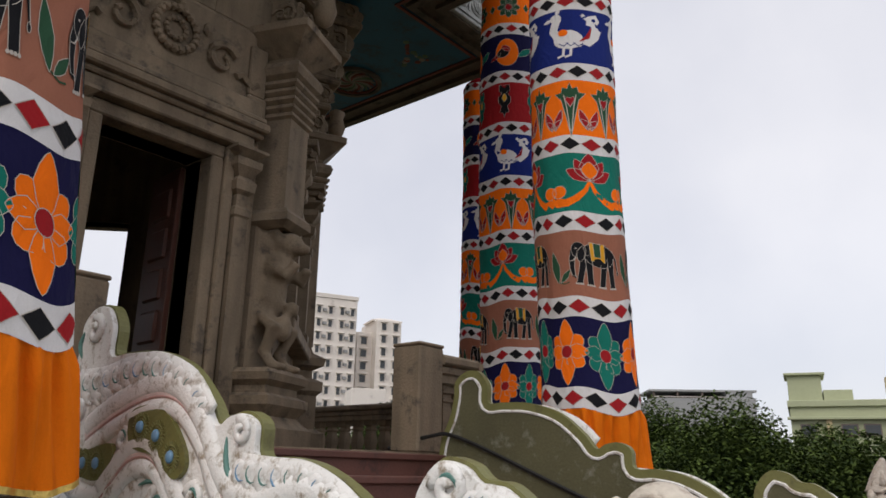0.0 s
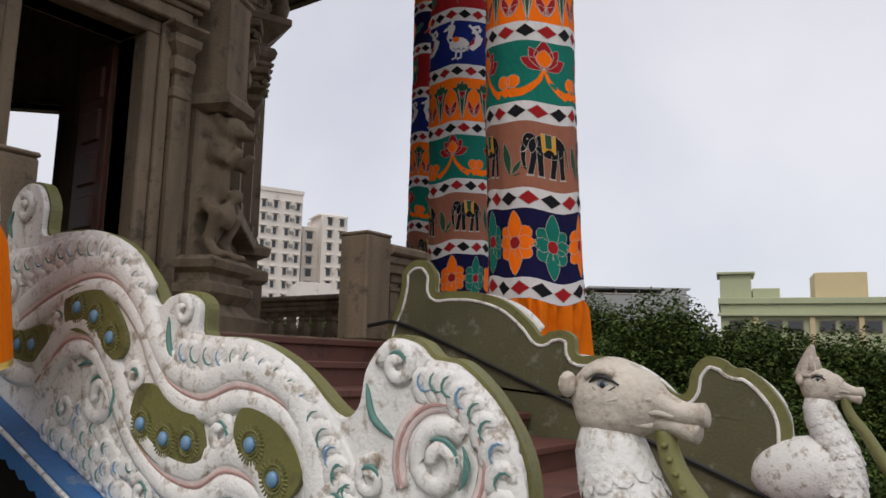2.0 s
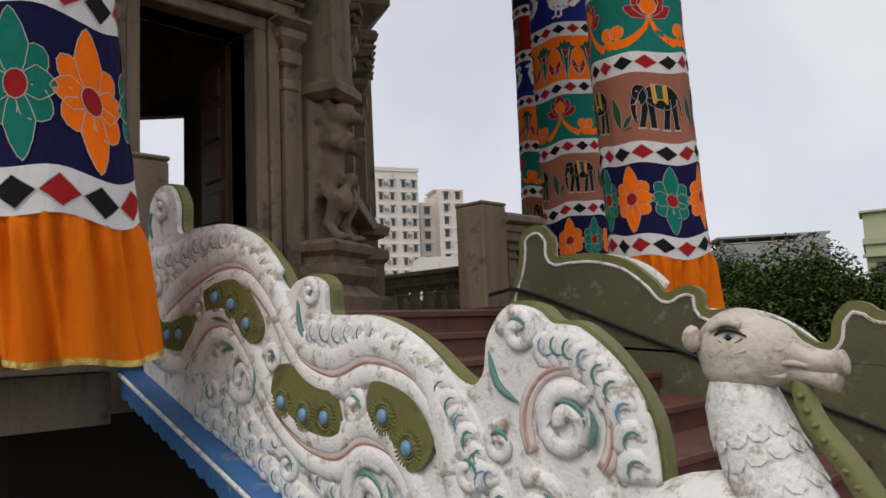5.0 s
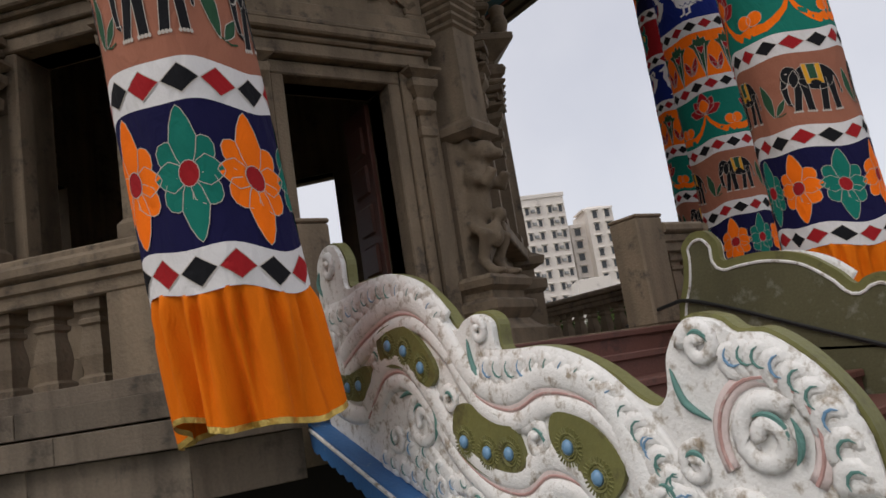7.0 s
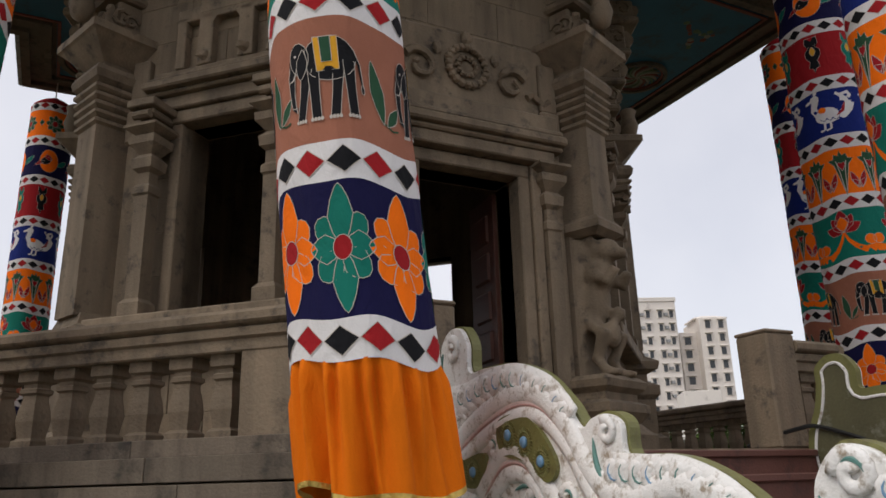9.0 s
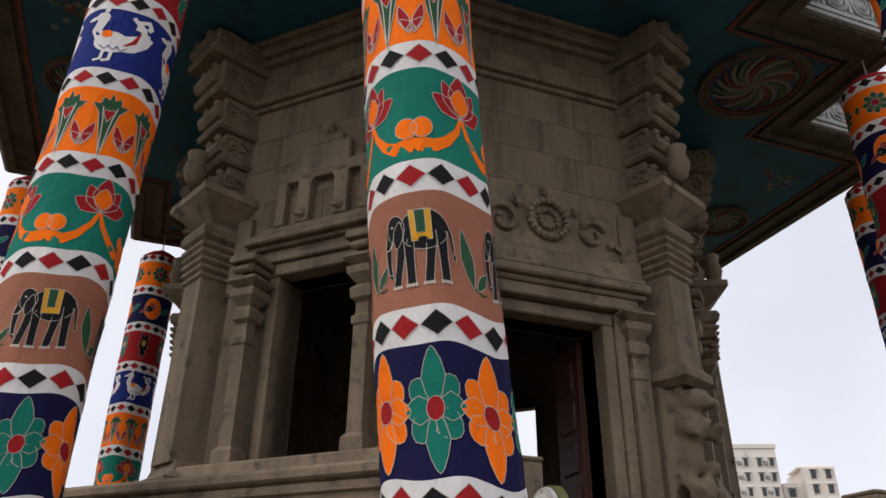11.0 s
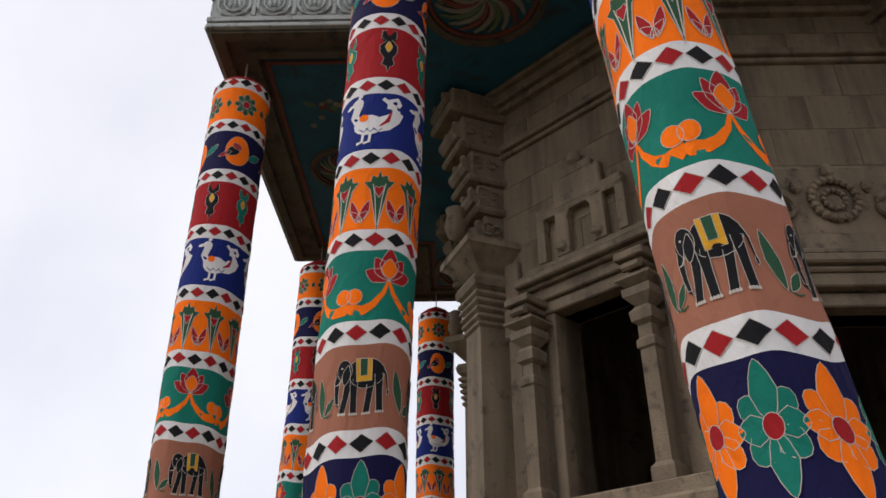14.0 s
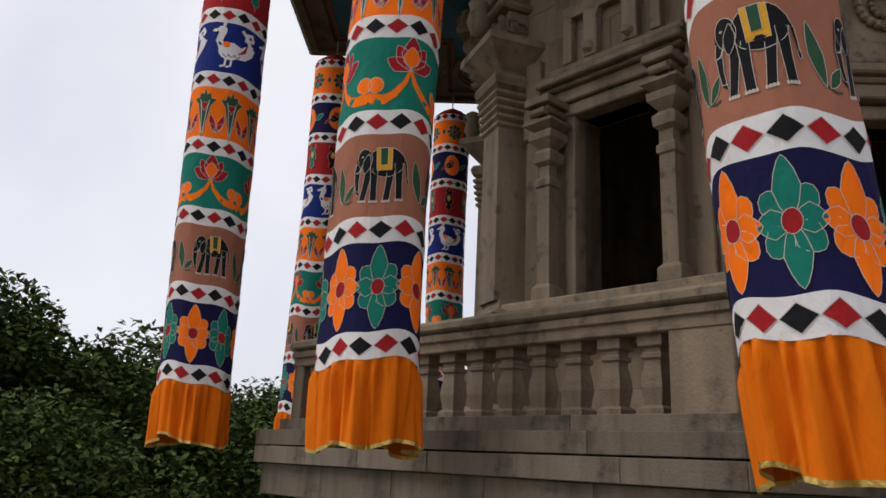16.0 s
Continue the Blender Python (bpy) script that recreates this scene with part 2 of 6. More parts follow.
def corner(k, apothem):
    a = k * math.pi / 4 - math.pi / 8
    r = apothem / math.cos(math.pi / 8)
    return Vector((CX + r * math.sin(a), CY - r * math.cos(a), 0)), a


def stepped(w, a, b):
    out = []
    for k in range(4):
        c, s = round(math.cos(k * math.pi / 2)), round(math.sin(k * math.pi / 2))
        out += [(CX + c * x - s * y, CY + s * x + c * y) for x, y in ((a, -w), (a, -b), (b, -b), (b, -a), (w, -a))]
    return out


def octagon(ap):
    return [tuple(corner(k, ap)[0][:2]) for k in range(8)]

# ---- the large structure ----
GROUND = mat("dry_ground", (0.10, 0.095, 0.06), 0.95, 0.3, 0.05, 2, 0.2)
bm = bmesh.new()
prism(bm, [(-3000, -3000), (3000, -3000), (3000, 3000), (-3000, 3000)], -16.5, -16.0)
tagged(obj("ground", bm, GROUND), "dusty open ground far below the shrine", "ground", kind="structure")

# roof deck that the stairs rise from, and the body of the building under the shrine
bm = bmesh.new()
prism(bm, [(-1.9, -9), (14, -9), (14, 1.2), (5.6, 1.2), (5.6, 0.9), (1.7, 0.9), (1.7, 0.35), (-1.9, 0.35)], -0.4, 0.0)
tagged(obj("roof_deck", bm, PAVE), "worn grey roof deck at the foot of the stairs", "floor", kind="structure")
# body whose near-black colour stands in for shade under the overhanging plinth
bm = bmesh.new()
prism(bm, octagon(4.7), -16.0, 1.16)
tagged(obj("lower_body", bm, STONE_SHADED), "stone body under the shrine plinth, coloured near black for shade", "wall", kind="structure")
bm = bmesh.new()
prism(bm, octagon(5.55), 1.2, FLOOR)
tagged(obj("floor", bm, STONE), "grey stone terrace floor around the shrine", "floor", kind="structure")

HALF = WALL_A * math.tan(math.pi / 8)
DOOR = (-0.58, 0.58, FLOOR, 4.68)
WINDOW = (-0.46, 0.56, 3.17, 5.27)
NAMES = ("south", "southeast", "east", "northeast", "north", "northwest", "west", "southwest")


def holes(k):
    # the window at the back stands a little taller
    return DOOR if k % 2 == 0 else WINDOW[:3] + (WINDOW[3] + (0.13 if k == 3 else 0.0),)


walls = []
for k in range(8):
    x0, x1, z0, z1 = holes(k)
    m = side(k, WALL_A)
    bm = bmesh.new()
    h = HALF - 0.02
    d0, d1 = 0.16, 0.44
    box(bm, -h + 0.0, x0, d0, d1, FLOOR, EAVE_Z + 0.1)
    box(bm, x1, h, d0, d1, FLOOR, EAVE_Z + 0.1)
    box(bm, x0, x1, d0, d1, z1, EAVE_Z + 0.1)
    if z0 > FLOOR:
        box(bm, x0, x1, d0, d1, FLOOR, z0)
    for v in bm.verts:
        v.co = m @ v.co
    w = obj("wall_" + NAMES[k], bm, STONE)
    tagged(w, "weathered brown granite block wall with a tall " + ("doorway" if k % 2 == 0 else "window opening"), "wall", kind="structure")
    walls.append(w)

# eave slab: one stepped sheet with brown border, painted panels and medallions below
bm = bmesh.new()
prism(bm, stepped(EDGE_W, EDGE_A, EDGE_B), EAVE_Z + 0.02, EAVE_Z + 0.75, 0)
prism(bm, stepped(EDGE_W + 0.06, EDGE_A + 0.06, EDGE_B + 0.06), EAVE_Z + 0.10, EAVE_Z + 0.17, 1)
prism(bm, stepped(EDGE_W + 0.10, EDGE_A + 0.10, EDGE_B + 0.10), EAVE_Z + 0.60, EAVE_Z + 0.68, 1)
prism(bm, stepped(EDGE_W - 0.55, EDGE_A - 0.55, EDGE_B - 0.55), EAVE_Z - 0.004, EAVE_Z + 0.04, 2)


def ring_beam(bm, inset, wid, z0, z1, mi):
    """A raised moulding that follows the stepped edge, inset from it."""
    o = stepped(EDGE_W - inset, EDGE_A - inset, EDGE_B - inset)
    i = stepped(EDGE_W - inset - wid, EDGE_A - inset - wid, EDGE_B - inset - wid)
    n = len(o)
    vs = [[bm.verts.new((x, y, z)) for x, y in pts] for pts, z in ((o, z0), (o, z1), (i, z1), (i, z0))]
    for a, b in zip(vs, vs[1:] + vs[:1]):
        for q in range(n):
            f = bm.faces.new((a[q], a[(q + 1) % n], b[(q + 1) % n], b[q]))
            f.material_index = mi


ring_beam(bm, 0.0, 0.14, EAVE_Z - 0.06, EAVE_Z + 0.03, 0)
ring_beam(bm, 0.36, 0.12, EAVE_Z - 0.05, EAVE_Z + 0.03, 0)
ring_beam(bm, 0.56, 0.05, EAVE_Z - 0.03, EAVE_Z + 0.03, 3)
rnd = random.Random(4)


def medallion(bm, x, y, r):
    """A round boss on the ceiling: rings, and curved petals that swirl round the middle."""
    t = Matrix.Translation((x, y, EAVE_Z))
    for ro, ri, dz, mi in ((r, r * 0.88, 0.07, 0), (r * 0.86, r * 0.80, 0.04, 3)):
        n = 32
        a = [[bm.verts.new(t @ Vector((q * math.cos(2 * math.pi * k / n), q * math.sin(2 * math.pi * k / n), z))) for k in range(n)] for q, z in ((ro, 0), (ro, -dz), (ri, -dz), (ri, 0))]
        for u, v in zip(a, a[1:]):
            for k in range(n):
                bm.faces.new((u[k], u[(k + 1) % n], v[(k + 1) % n], v[k])).material_index = mi
    arms = 20
    for k in range(arms):
        a0 = 2 * math.pi * k / arms
        pts = []
        for j in range(7):
            q = j / 6
            rr = r * (0.08 + 0.66 * q)
            pts.append(t @ Vector((rr * math.cos(a0 + 1.1 * q), rr * math.sin(a0 + 1.1 * q), -0.02)))
        tube(bm, pts, r * 0.05, 5, lambda q: 0.3 + 0.9 * math.sin(math.pi * min(q * 0.8 + 0.1, 1)), mi=(4, 5, 4, 3)[k % 4])
    vs = bmesh.ops.create_icosphere(bm, subdivisions=1, radius=r * 0.12, matrix=t)["verts"]
    for v in vs:
        for f in v.link_faces:
            f.material_index = 4


for k in range(4):
    q = Matrix.Translation((CX, CY, 0)) @ Matrix.Rotation(k * math.pi / 2, 4, "Z")
    for px, py, r in ((0.0, -5.55, 0.55), (-3.45, -3.45, 0.78)):
        p = q @ Vector((px, py, 0))
        medallion(bm, p.x, p.y, r)
    # scattered painted flowers in the corners of the panels
    for cx, cy in ((-1.75, -5.9), (1.75, -5.9), (-4.0, -4.05)):
        for j in range(22):
            u, v = rnd.random(), rnd.random()
            sx = 1 if cx < 0 else -1
            p = q @ Vector((cx + sx * u * 0.9 * (1 - v * 0.7), cy + v * 0.8 * (1 - u * 0.5), 0))
            vs = bmesh.ops.create_icosphere(bm, subdivisions=1, radius=0.04 + 0.03 * rnd.random(), matrix=Matrix.Translation((p.x, p.y, EAVE_Z)) @ Matrix.Diagonal((1, 1, 0.35, 1)))["verts"]
            mi = rnd.choice((4, 5, 3))
            for w in vs:
                for f in w.link_faces:
                    f.material_index = mi
tagged(obj("ceiling", bm, (SOFFIT, FASCIA, TEAL_PAINT, MED_RED, MED_PALE, MED_GREEN)), "deep stone eave with blue painted soffit and swirling round medallions", "ceiling", kind="structure")

# carved pale fascia along each edge of the eave
edge = stepped(EDGE_W, EDGE_A, EDGE_B)
fascia = thing("eave_fascia", (CX, CY, EAVE_Z), "pale grey cement fascia carved with a row of lotus shields", "trim", kind="structure")
for i, (p, q) in enumerate(zip(edge, edge[1:] + edge[:1])):
    p, q = Vector((*p, 0)), Vector((*q, 0))
    d = q - p
    u = d.normalized()
    o = Vector((u.y, -u.x, 0))
    m = Matrix.Translation(p) @ Matrix(((u.x, -o.x, 0, 0), (u.y, -o.y, 0, 0), (0, 0, 1, 0), (0, 0, 0, 1)))
    bm = bmesh.new()
    ln = d.length
    box(bm, 0, ln, -0.03, 0.0, EAVE_Z + 0.17, EAVE_Z + 0.60, 0, m)
    box(bm, -0.05, ln + 0.05, -0.075, 0.0, EAVE_Z - 0.02, EAVE_Z + 0.05, 0.01, m)
    n = max(2, round(ln / 0.5))
    for k in range(n):
        x = ln * (k + 0.5) / n
        w = ln / n * 0.40
        pts = [Vector((x + w * sx, -0.05, EAVE_Z + zz)) for sx, zz in ((-1, 0.54), (-1, 0.34), (-0.7, 0.24), (0, 0.19), (0.7, 0.24), (1, 0.34), (1, 0.54))]
        tube(bm, [m @ v for v in pts], 0.026, 5)
        pts = [Vector((x + w * 0.62 * sx, -0.05, EAVE_Z + zz)) for sx, zz in ((-1, 0.54), (-1, 0.38), (-0.6, 0.30), (0, 0.27), (0.6, 0.30), (1, 0.38), (1, 0.54))]
        tube(bm, [m @ v for v in pts], 0.018, 5)
        for sx in (-0.3, 0, 0.3):
            vs = bmesh.ops.create_icosphere(bm, subdivisions=1, radius=1)["verts"]
            for v in vs:
                v.co = m @ Vector((x + w * sx + v.co.x * 0.03, -0.045 + v.co.y * 0.02, EAVE_Z + 0.43 + v.co.z * 0.08 - abs(sx) * 0.06))
        box(bm, x + ln / n * 0.5 - 0.03, x + ln / n * 0.5 + 0.03, -0.06, 0, EAVE_Z + 0.19, EAVE_Z + 0.58, 0.01, m) if k < n - 1 else None
    part("fascia_panel", bm, FASCIA, fascia, world=True)


# ---- door and window surrounds ----
def pilaster(bm, x, w, z0, z1, y=-0.06, d=0.12):
    """A slim engaged shaft with rings, a bulb and a bracket head."""
    hh = z1 - z0
    m = Matrix.Translation((x, y, 0))
    rings(bm, [(w * 0.75, z0), (w * 0.75, z0 + 0.12), (w * 0.5, z0 + 0.17), (w * 0.5, z1 - 0.75), (w * 0.62, z1 - 0.73), (w * 0.62, z1 - 0.66), (w * 0.42, z1 - 0.62), (w * 0.42, z1 - 0.5),
               (w * 0.72, z1 - 0.46), (w * 0.78, z1 - 0.36), (w * 0.45, z1 - 0.3), (w * 0.95, z1 - 0.2), (w * 1.0, z1 - 0.12), (w * 0.6, z1 - 0.1), (w * 1.25, z1 - 0.03), (w * 1.25, z1)], m=m)


def doorway(k):
    m = side(k, WALL_A)
    x0, x1, z0, z1 = DOOR
    t = thing("door_" + str(k // 2 + 1), m @ Vector((0, 0, FLOOR)), "stone doorway with stepped jambs, moulded lintel and open wooden doors", "door", kind="structure")
    for nm, a, b, c, d, y0, y1 in (("jamb", x0 - 0.14, x0, z0, z1, -0.05, 0.44), ("jamb", x1, x1 + 0.14, z0, z1, -0.05, 0.44), ("outer_jamb", x0 - 0.26, x0 - 0.143, z0, z1 + 0.14, -0.09, 0.16), ("outer_jamb", x1 + 0.143, x1 + 0.26, z0, z1 + 0.14, -0.09, 0.16),
                                   ("door_head", x0 - 0.14, x1 + 0.14, z1, z1 + 0.14, -0.05, 0.44), ("lintel", x0 - 0.42, x1 + 0.42, z1 + 0.16, z1 + 0.30, -0.16, 0.16)):
        part(nm, box(bmesh.new(), a, b, y0, y1, c, d, 0.015, m), STONE_CARVED, t, world=True)
    bm = bmesh.new()
    for zz, dd, hh in ((z1 + 0.30, 0.20, 0.06), (z1 + 0.36, 0.27, 0.10), (z1 + 0.47, 0.22, 0.07), (z1 + 0.54, 0.15, 0.20)):
        box(bm, x0 - 0.44 - dd * 0.35, x1 + 0.44 + dd * 0.35, -dd, 0.1, zz, zz + hh, 0.02, m)
    part("cornice", bm, STONE_CARVED, t, world=True)
    for sx in (-1, 1):
        bm = bmesh.new()
        pilaster(bm, sx * 0.93, 0.16, FLOOR, z1 + 0.14)
        for v in bm.verts:
            v.co = m @ v.co
        part("pilaster", bm, STONE_CARVED, t, world=True)
    # relief over the lintel: a wreath between two scrolls on a shaped panel
    bm = bmesh.new()
    zc = z1 + 1.18
    box(bm, -1.0, 1.0, -0.035, 0.05, z1 + 0.78, zc + 0.42, 0.02, m)
    for k2 in range(20):
        a = 2 * math.pi * k2 / 20
        blob(bm, m @ Vector((0.23 * math.cos(a), -0.07, zc + 0.23 * math.sin(a))), (0.05, 0.05, 0.05), sub=1)
    for k2 in range(12):
        a = 2 * math.pi * k2 / 12
        blob(bm, m @ Vector((0.11 * math.cos(a), -0.06, zc + 0.11 * math.sin(a))), (0.035, 0.035, 0.035), sub=1)
    for sx in (-1, 1):
        pts = []
        for j in range(15):
            a, r = 0.5 + j * 0.5, 0.20 - j * 0.011
            pts.append(m @ Vector((sx * (0.56 + r * math.cos(a)), -0.07, zc - 0.10 + r * math.sin(a))))
        tube(bm, pts, 0.045, 6, lambda q: 1.2 - 0.6 * q)
        tube(bm, [m @ Vector((sx * (0.75 + 0.07 * j), -0.06, zc - 0.22 + 0.05 * math.sin(j * 1.6))) for j in range(5)], 0.045, 5)
        blob(bm, m @ Vector((sx * 0.36, -0.06, zc + 0.16)), (0.06, 0.05, 0.09), sub=1)
    blob(bm, m @ Vector((0, -0.07, zc + 0.34)), (0.07, 0.06, 0.10), sub=1)
    part("wreath_relief", bm, STONE_CARVED, t, "carved wreath between scrolls", world=True)
    # leaves of the door, folded back inside
    for sx in (-1, 1):
        mm = m @ Matrix.Translation((sx * (x1 - 0.01), 0.46, 0)) @ Matrix.Rotation(sx * radians(-4), 4, "Z")
        leaf = part("door_leaf", box(bmesh.new(), -0.03, 0.03, 0, 0.62, FLOOR + 0.03, z1 - 0.03, 0.006, mm), WOOD, t, "reddish wooden panelled door leaf", world=True)
        for r in range(6):
            z = FLOOR + 0.16 + r * 0.44
            part("door_panel", box(bmesh.new(), -0.055, 0.055, 0.12, 0.50, z, z + 0.34, 0.025, mm), WOOD, leaf, world=True)
    return t


def window(k):
    m = side(k, WALL_A) @ Matrix.Translation((0.05, 0, 0))
    x0, x1, z0, z1 = -0.51, 0.51, *holes(k)[2:]
    t = thing("window_" + str(k // 2 + 1), m @ Vector((0, 0, z0)), "tall dark stone window with brackets, moulded cornice and small niches above", "window", kind="structure")
    for nm, a, b, c, d, y0, y1 in (("jamb", x0 - 0.13, x0, z0, z1, -0.03, 0.44), ("jamb", x1, x1 + 0.13, z0, z1, -0.03, 0.44), ("window_head", x0 - 0.13, x1 + 0.13, z1, z1 + 0.15, -0.05, 0.44),
                                   ("lintel", x0 - 0.30, x1 + 0.30, z1 + 0.155, z1 + 0.30, -0.10, 0.16), ("sill", -1.30, 1.30, z0 - 0.16, z0 - 0.004, -0.34, 0.16), ("apron", -1.24, 1.24, z0 - 0.50, z0 - 0.165, -0.12, 0.16)):
        part(nm, box(bmesh.new(), a, b, y0, y1, c, d, 0.015, m), STONE_CARVED, t, world=True)
    bm = bmesh.new()
    for zz, dd, hh in ((z1 + 0.30, 0.17, 0.05), (z1 + 0.35, 0.25, 0.09), (z1 + 0.45, 0.20, 0.05), (z1 + 0.50, 0.12, 0.10)):
        box(bm, x0 - 0.32 - dd * 0.3, x1 + 0.32 + dd * 0.3, -dd, 0.1, zz, zz + hh, 0.018, m)
    part("cornice", bm, STONE_CARVED, t, world=True)
    for sx in (-1, 1):
        bm = bmesh.new()
        pilaster(bm, sx * 0.74, 0.16, z0, z1 - 0.12, y=-0.20)
        for v in bm.verts:
            v.co = m @ v.co
        part("pilaster", bm, STONE_CARVED, t, world=True)
        bm = bmesh.new()
        box(bm, sx * 0.74 - 0.17, sx * 0.74 + 0.17, -0.42, 0.05, z1 + 0.06, z1 + 0.15, 0.012, m)
        box(bm, sx * 0.74 - 0.12, sx * 0.74 + 0.12, -0.36, 0.05, z1 - 0.02, z1 + 0.06, 0.02, m)
        box(bm, sx * 0.74 - 0.09, sx * 0.74 + 0.09, -0.30, 0.05, z1 - 0.13, z1 - 0.02, 0.03, m)
        tube(bm, [m @ Vector((sx * 0.74 + q, -0.37, z1 - 0.02)) for q in (-0.10, 0.10)], 0.045, 8)
        part("bracket", bm, STONE_CARVED, t, world=True)
    # blind niches, the middle one arched, under a shaped gable
    nz = z1 + 0.62
    bm = bmesh.new()
    for a, b in ((-0.62, -0.50), (-0.34, -0.16), (0.16, 0.34), (0.50, 0.62)):
        box(bm, a, b, -0.10, 0.05, nz, nz + 0.62, 0.01, m)
    box(bm, -0.62, 0.62, -0.10, 0.05, nz + 0.56, nz + 0.72, 0.01, m)
    box(bm, -0.34, 0.34, -0.105, 0.05, nz + 0.62, nz + 1.02, 0.02, m)
    box(bm, -0.22, 0.22, -0.10, 0.05, nz + 1.0, nz + 1.14, 0.02, m)
    n = 9
    for j in range(n):
        a0, a1 = math.pi * j / n, math.pi * (j + 1) / n
        r = 0.17
        pts = [(r * math.cos(a0), r * math.sin(a0)), (r * math.cos(a1), r * math.sin(a1)), (r * math.cos(a1), 0.24), (r * math.cos(a0), 0.24)]
        vv = [[bm.verts.new(m @ Vector((px, yy, nz + 0.44 + pz))) for px, pz in pts] for yy in (-0.098, 0.05)]
        bm.faces.new(vv[0])
        bm.faces.new(vv[1][::-1])
        for q in range(4):
            bm.faces.new((vv[0][q], vv[0][(q + 1) % 4], vv[1][(q + 1) % 4], vv[1][q]))
    blob(bm, m @ Vector((0, -0.08, nz + 1.22)), (0.10, 0.08, 0.12), sub=1)
    for sx in (-1, 1):
        blob(bm, m @ Vector((sx * 0.25, -0.11, nz + 0.10)), (0.10, 0.05, 0.07), sub=1)
    part("niche_gable", bm, STONE_CARVED, t, "three blind niches under a small gable", world=True)
    return t


for k in (0, 2, 4, 6):
    doorway(k)
for k in (1, 3, 5, 7):
    window(k)

# bands that crown the walls
for k in range(8):
    m = side(k, WALL_A)
    bm = bmesh.new()
    for zz, dd, hh in ((7.72, 0.06, 0.07), (7.80, 0.11, 0.10), (8.46, 0.10, 0.10), (8.57, 0.17, 0.14), (8.72, 0.24, 0.07)):
        box(bm, -HALF - dd * 0.4, HALF + dd * 0.4, -dd, 0.1, zz, zz + hh, 0.015, m)
    tagged(obj("trim", bm, STONE_CARVED), "moulded stone band crowning the shrine wall", "trim", kind="structure")


# ---- corner columns ----
def statue_mesh():
    """A rearing carved beast, one plain shape."""
    bm = bmesh.new()
    T = Matrix.Rotation
    blob(bm, (0, -0.10, 0.78), (0.17, 0.19, 0.34), T(radians(12), 4, "X"))
    blob(bm, (0, -0.20, 1.10), (0.19, 0.17, 0.20))
    blob(bm, (0, -0.28, 1.36), (0.14, 0.18, 0.14))
    blob(bm, (0, -0.42, 1.30), (0.09, 0.13, 0.07))
    blob(bm, (0, -0.08, 1.36), (0.17, 0.12, 0.20))
    for sx in (-1, 1):
        blob(bm, (sx * 0.12, -0.18, 1.48), (0.05, 0.06, 0.08), sub=1)
        tube(bm, [(sx * 0.13, -0.22, 1.08), (sx * 0.18, -0.38, 0.98), (sx * 0.13, -0.46, 1.12)], 0.065, 7)
        tube(bm, [(sx * 0.10, -0.10, 0.60), (sx * 0.19, -0.30, 0.44), (sx * 0.15, -0.18, 0.20), (sx * 0.16, -0.30, 0.05)], 0.085, 7, lambda q: 1.2 - 0.5 * q)
        blob(bm, (sx * 0.16, -0.34, 0.05), (0.08, 0.13, 0.05), sub=1)
    tube(bm, [(0.05, -0.02, 0.5), (0.2, 0.02, 0.35), (0.26, -0.05, 0.6), (0.2, -0.05, 0.9)], 0.045, 6)
    blob(bm, (-0.05, -0.32, 0.45), (0.12, 0.10, 0.17), sub=1)
    blob(bm, (0.04, -0.36, 0.66), (0.08, 0.09, 0.10), sub=1)
    box(bm, -0.21, 0.21, -0.05, 0.20, 0, 1.55, 0.03)
    return bm


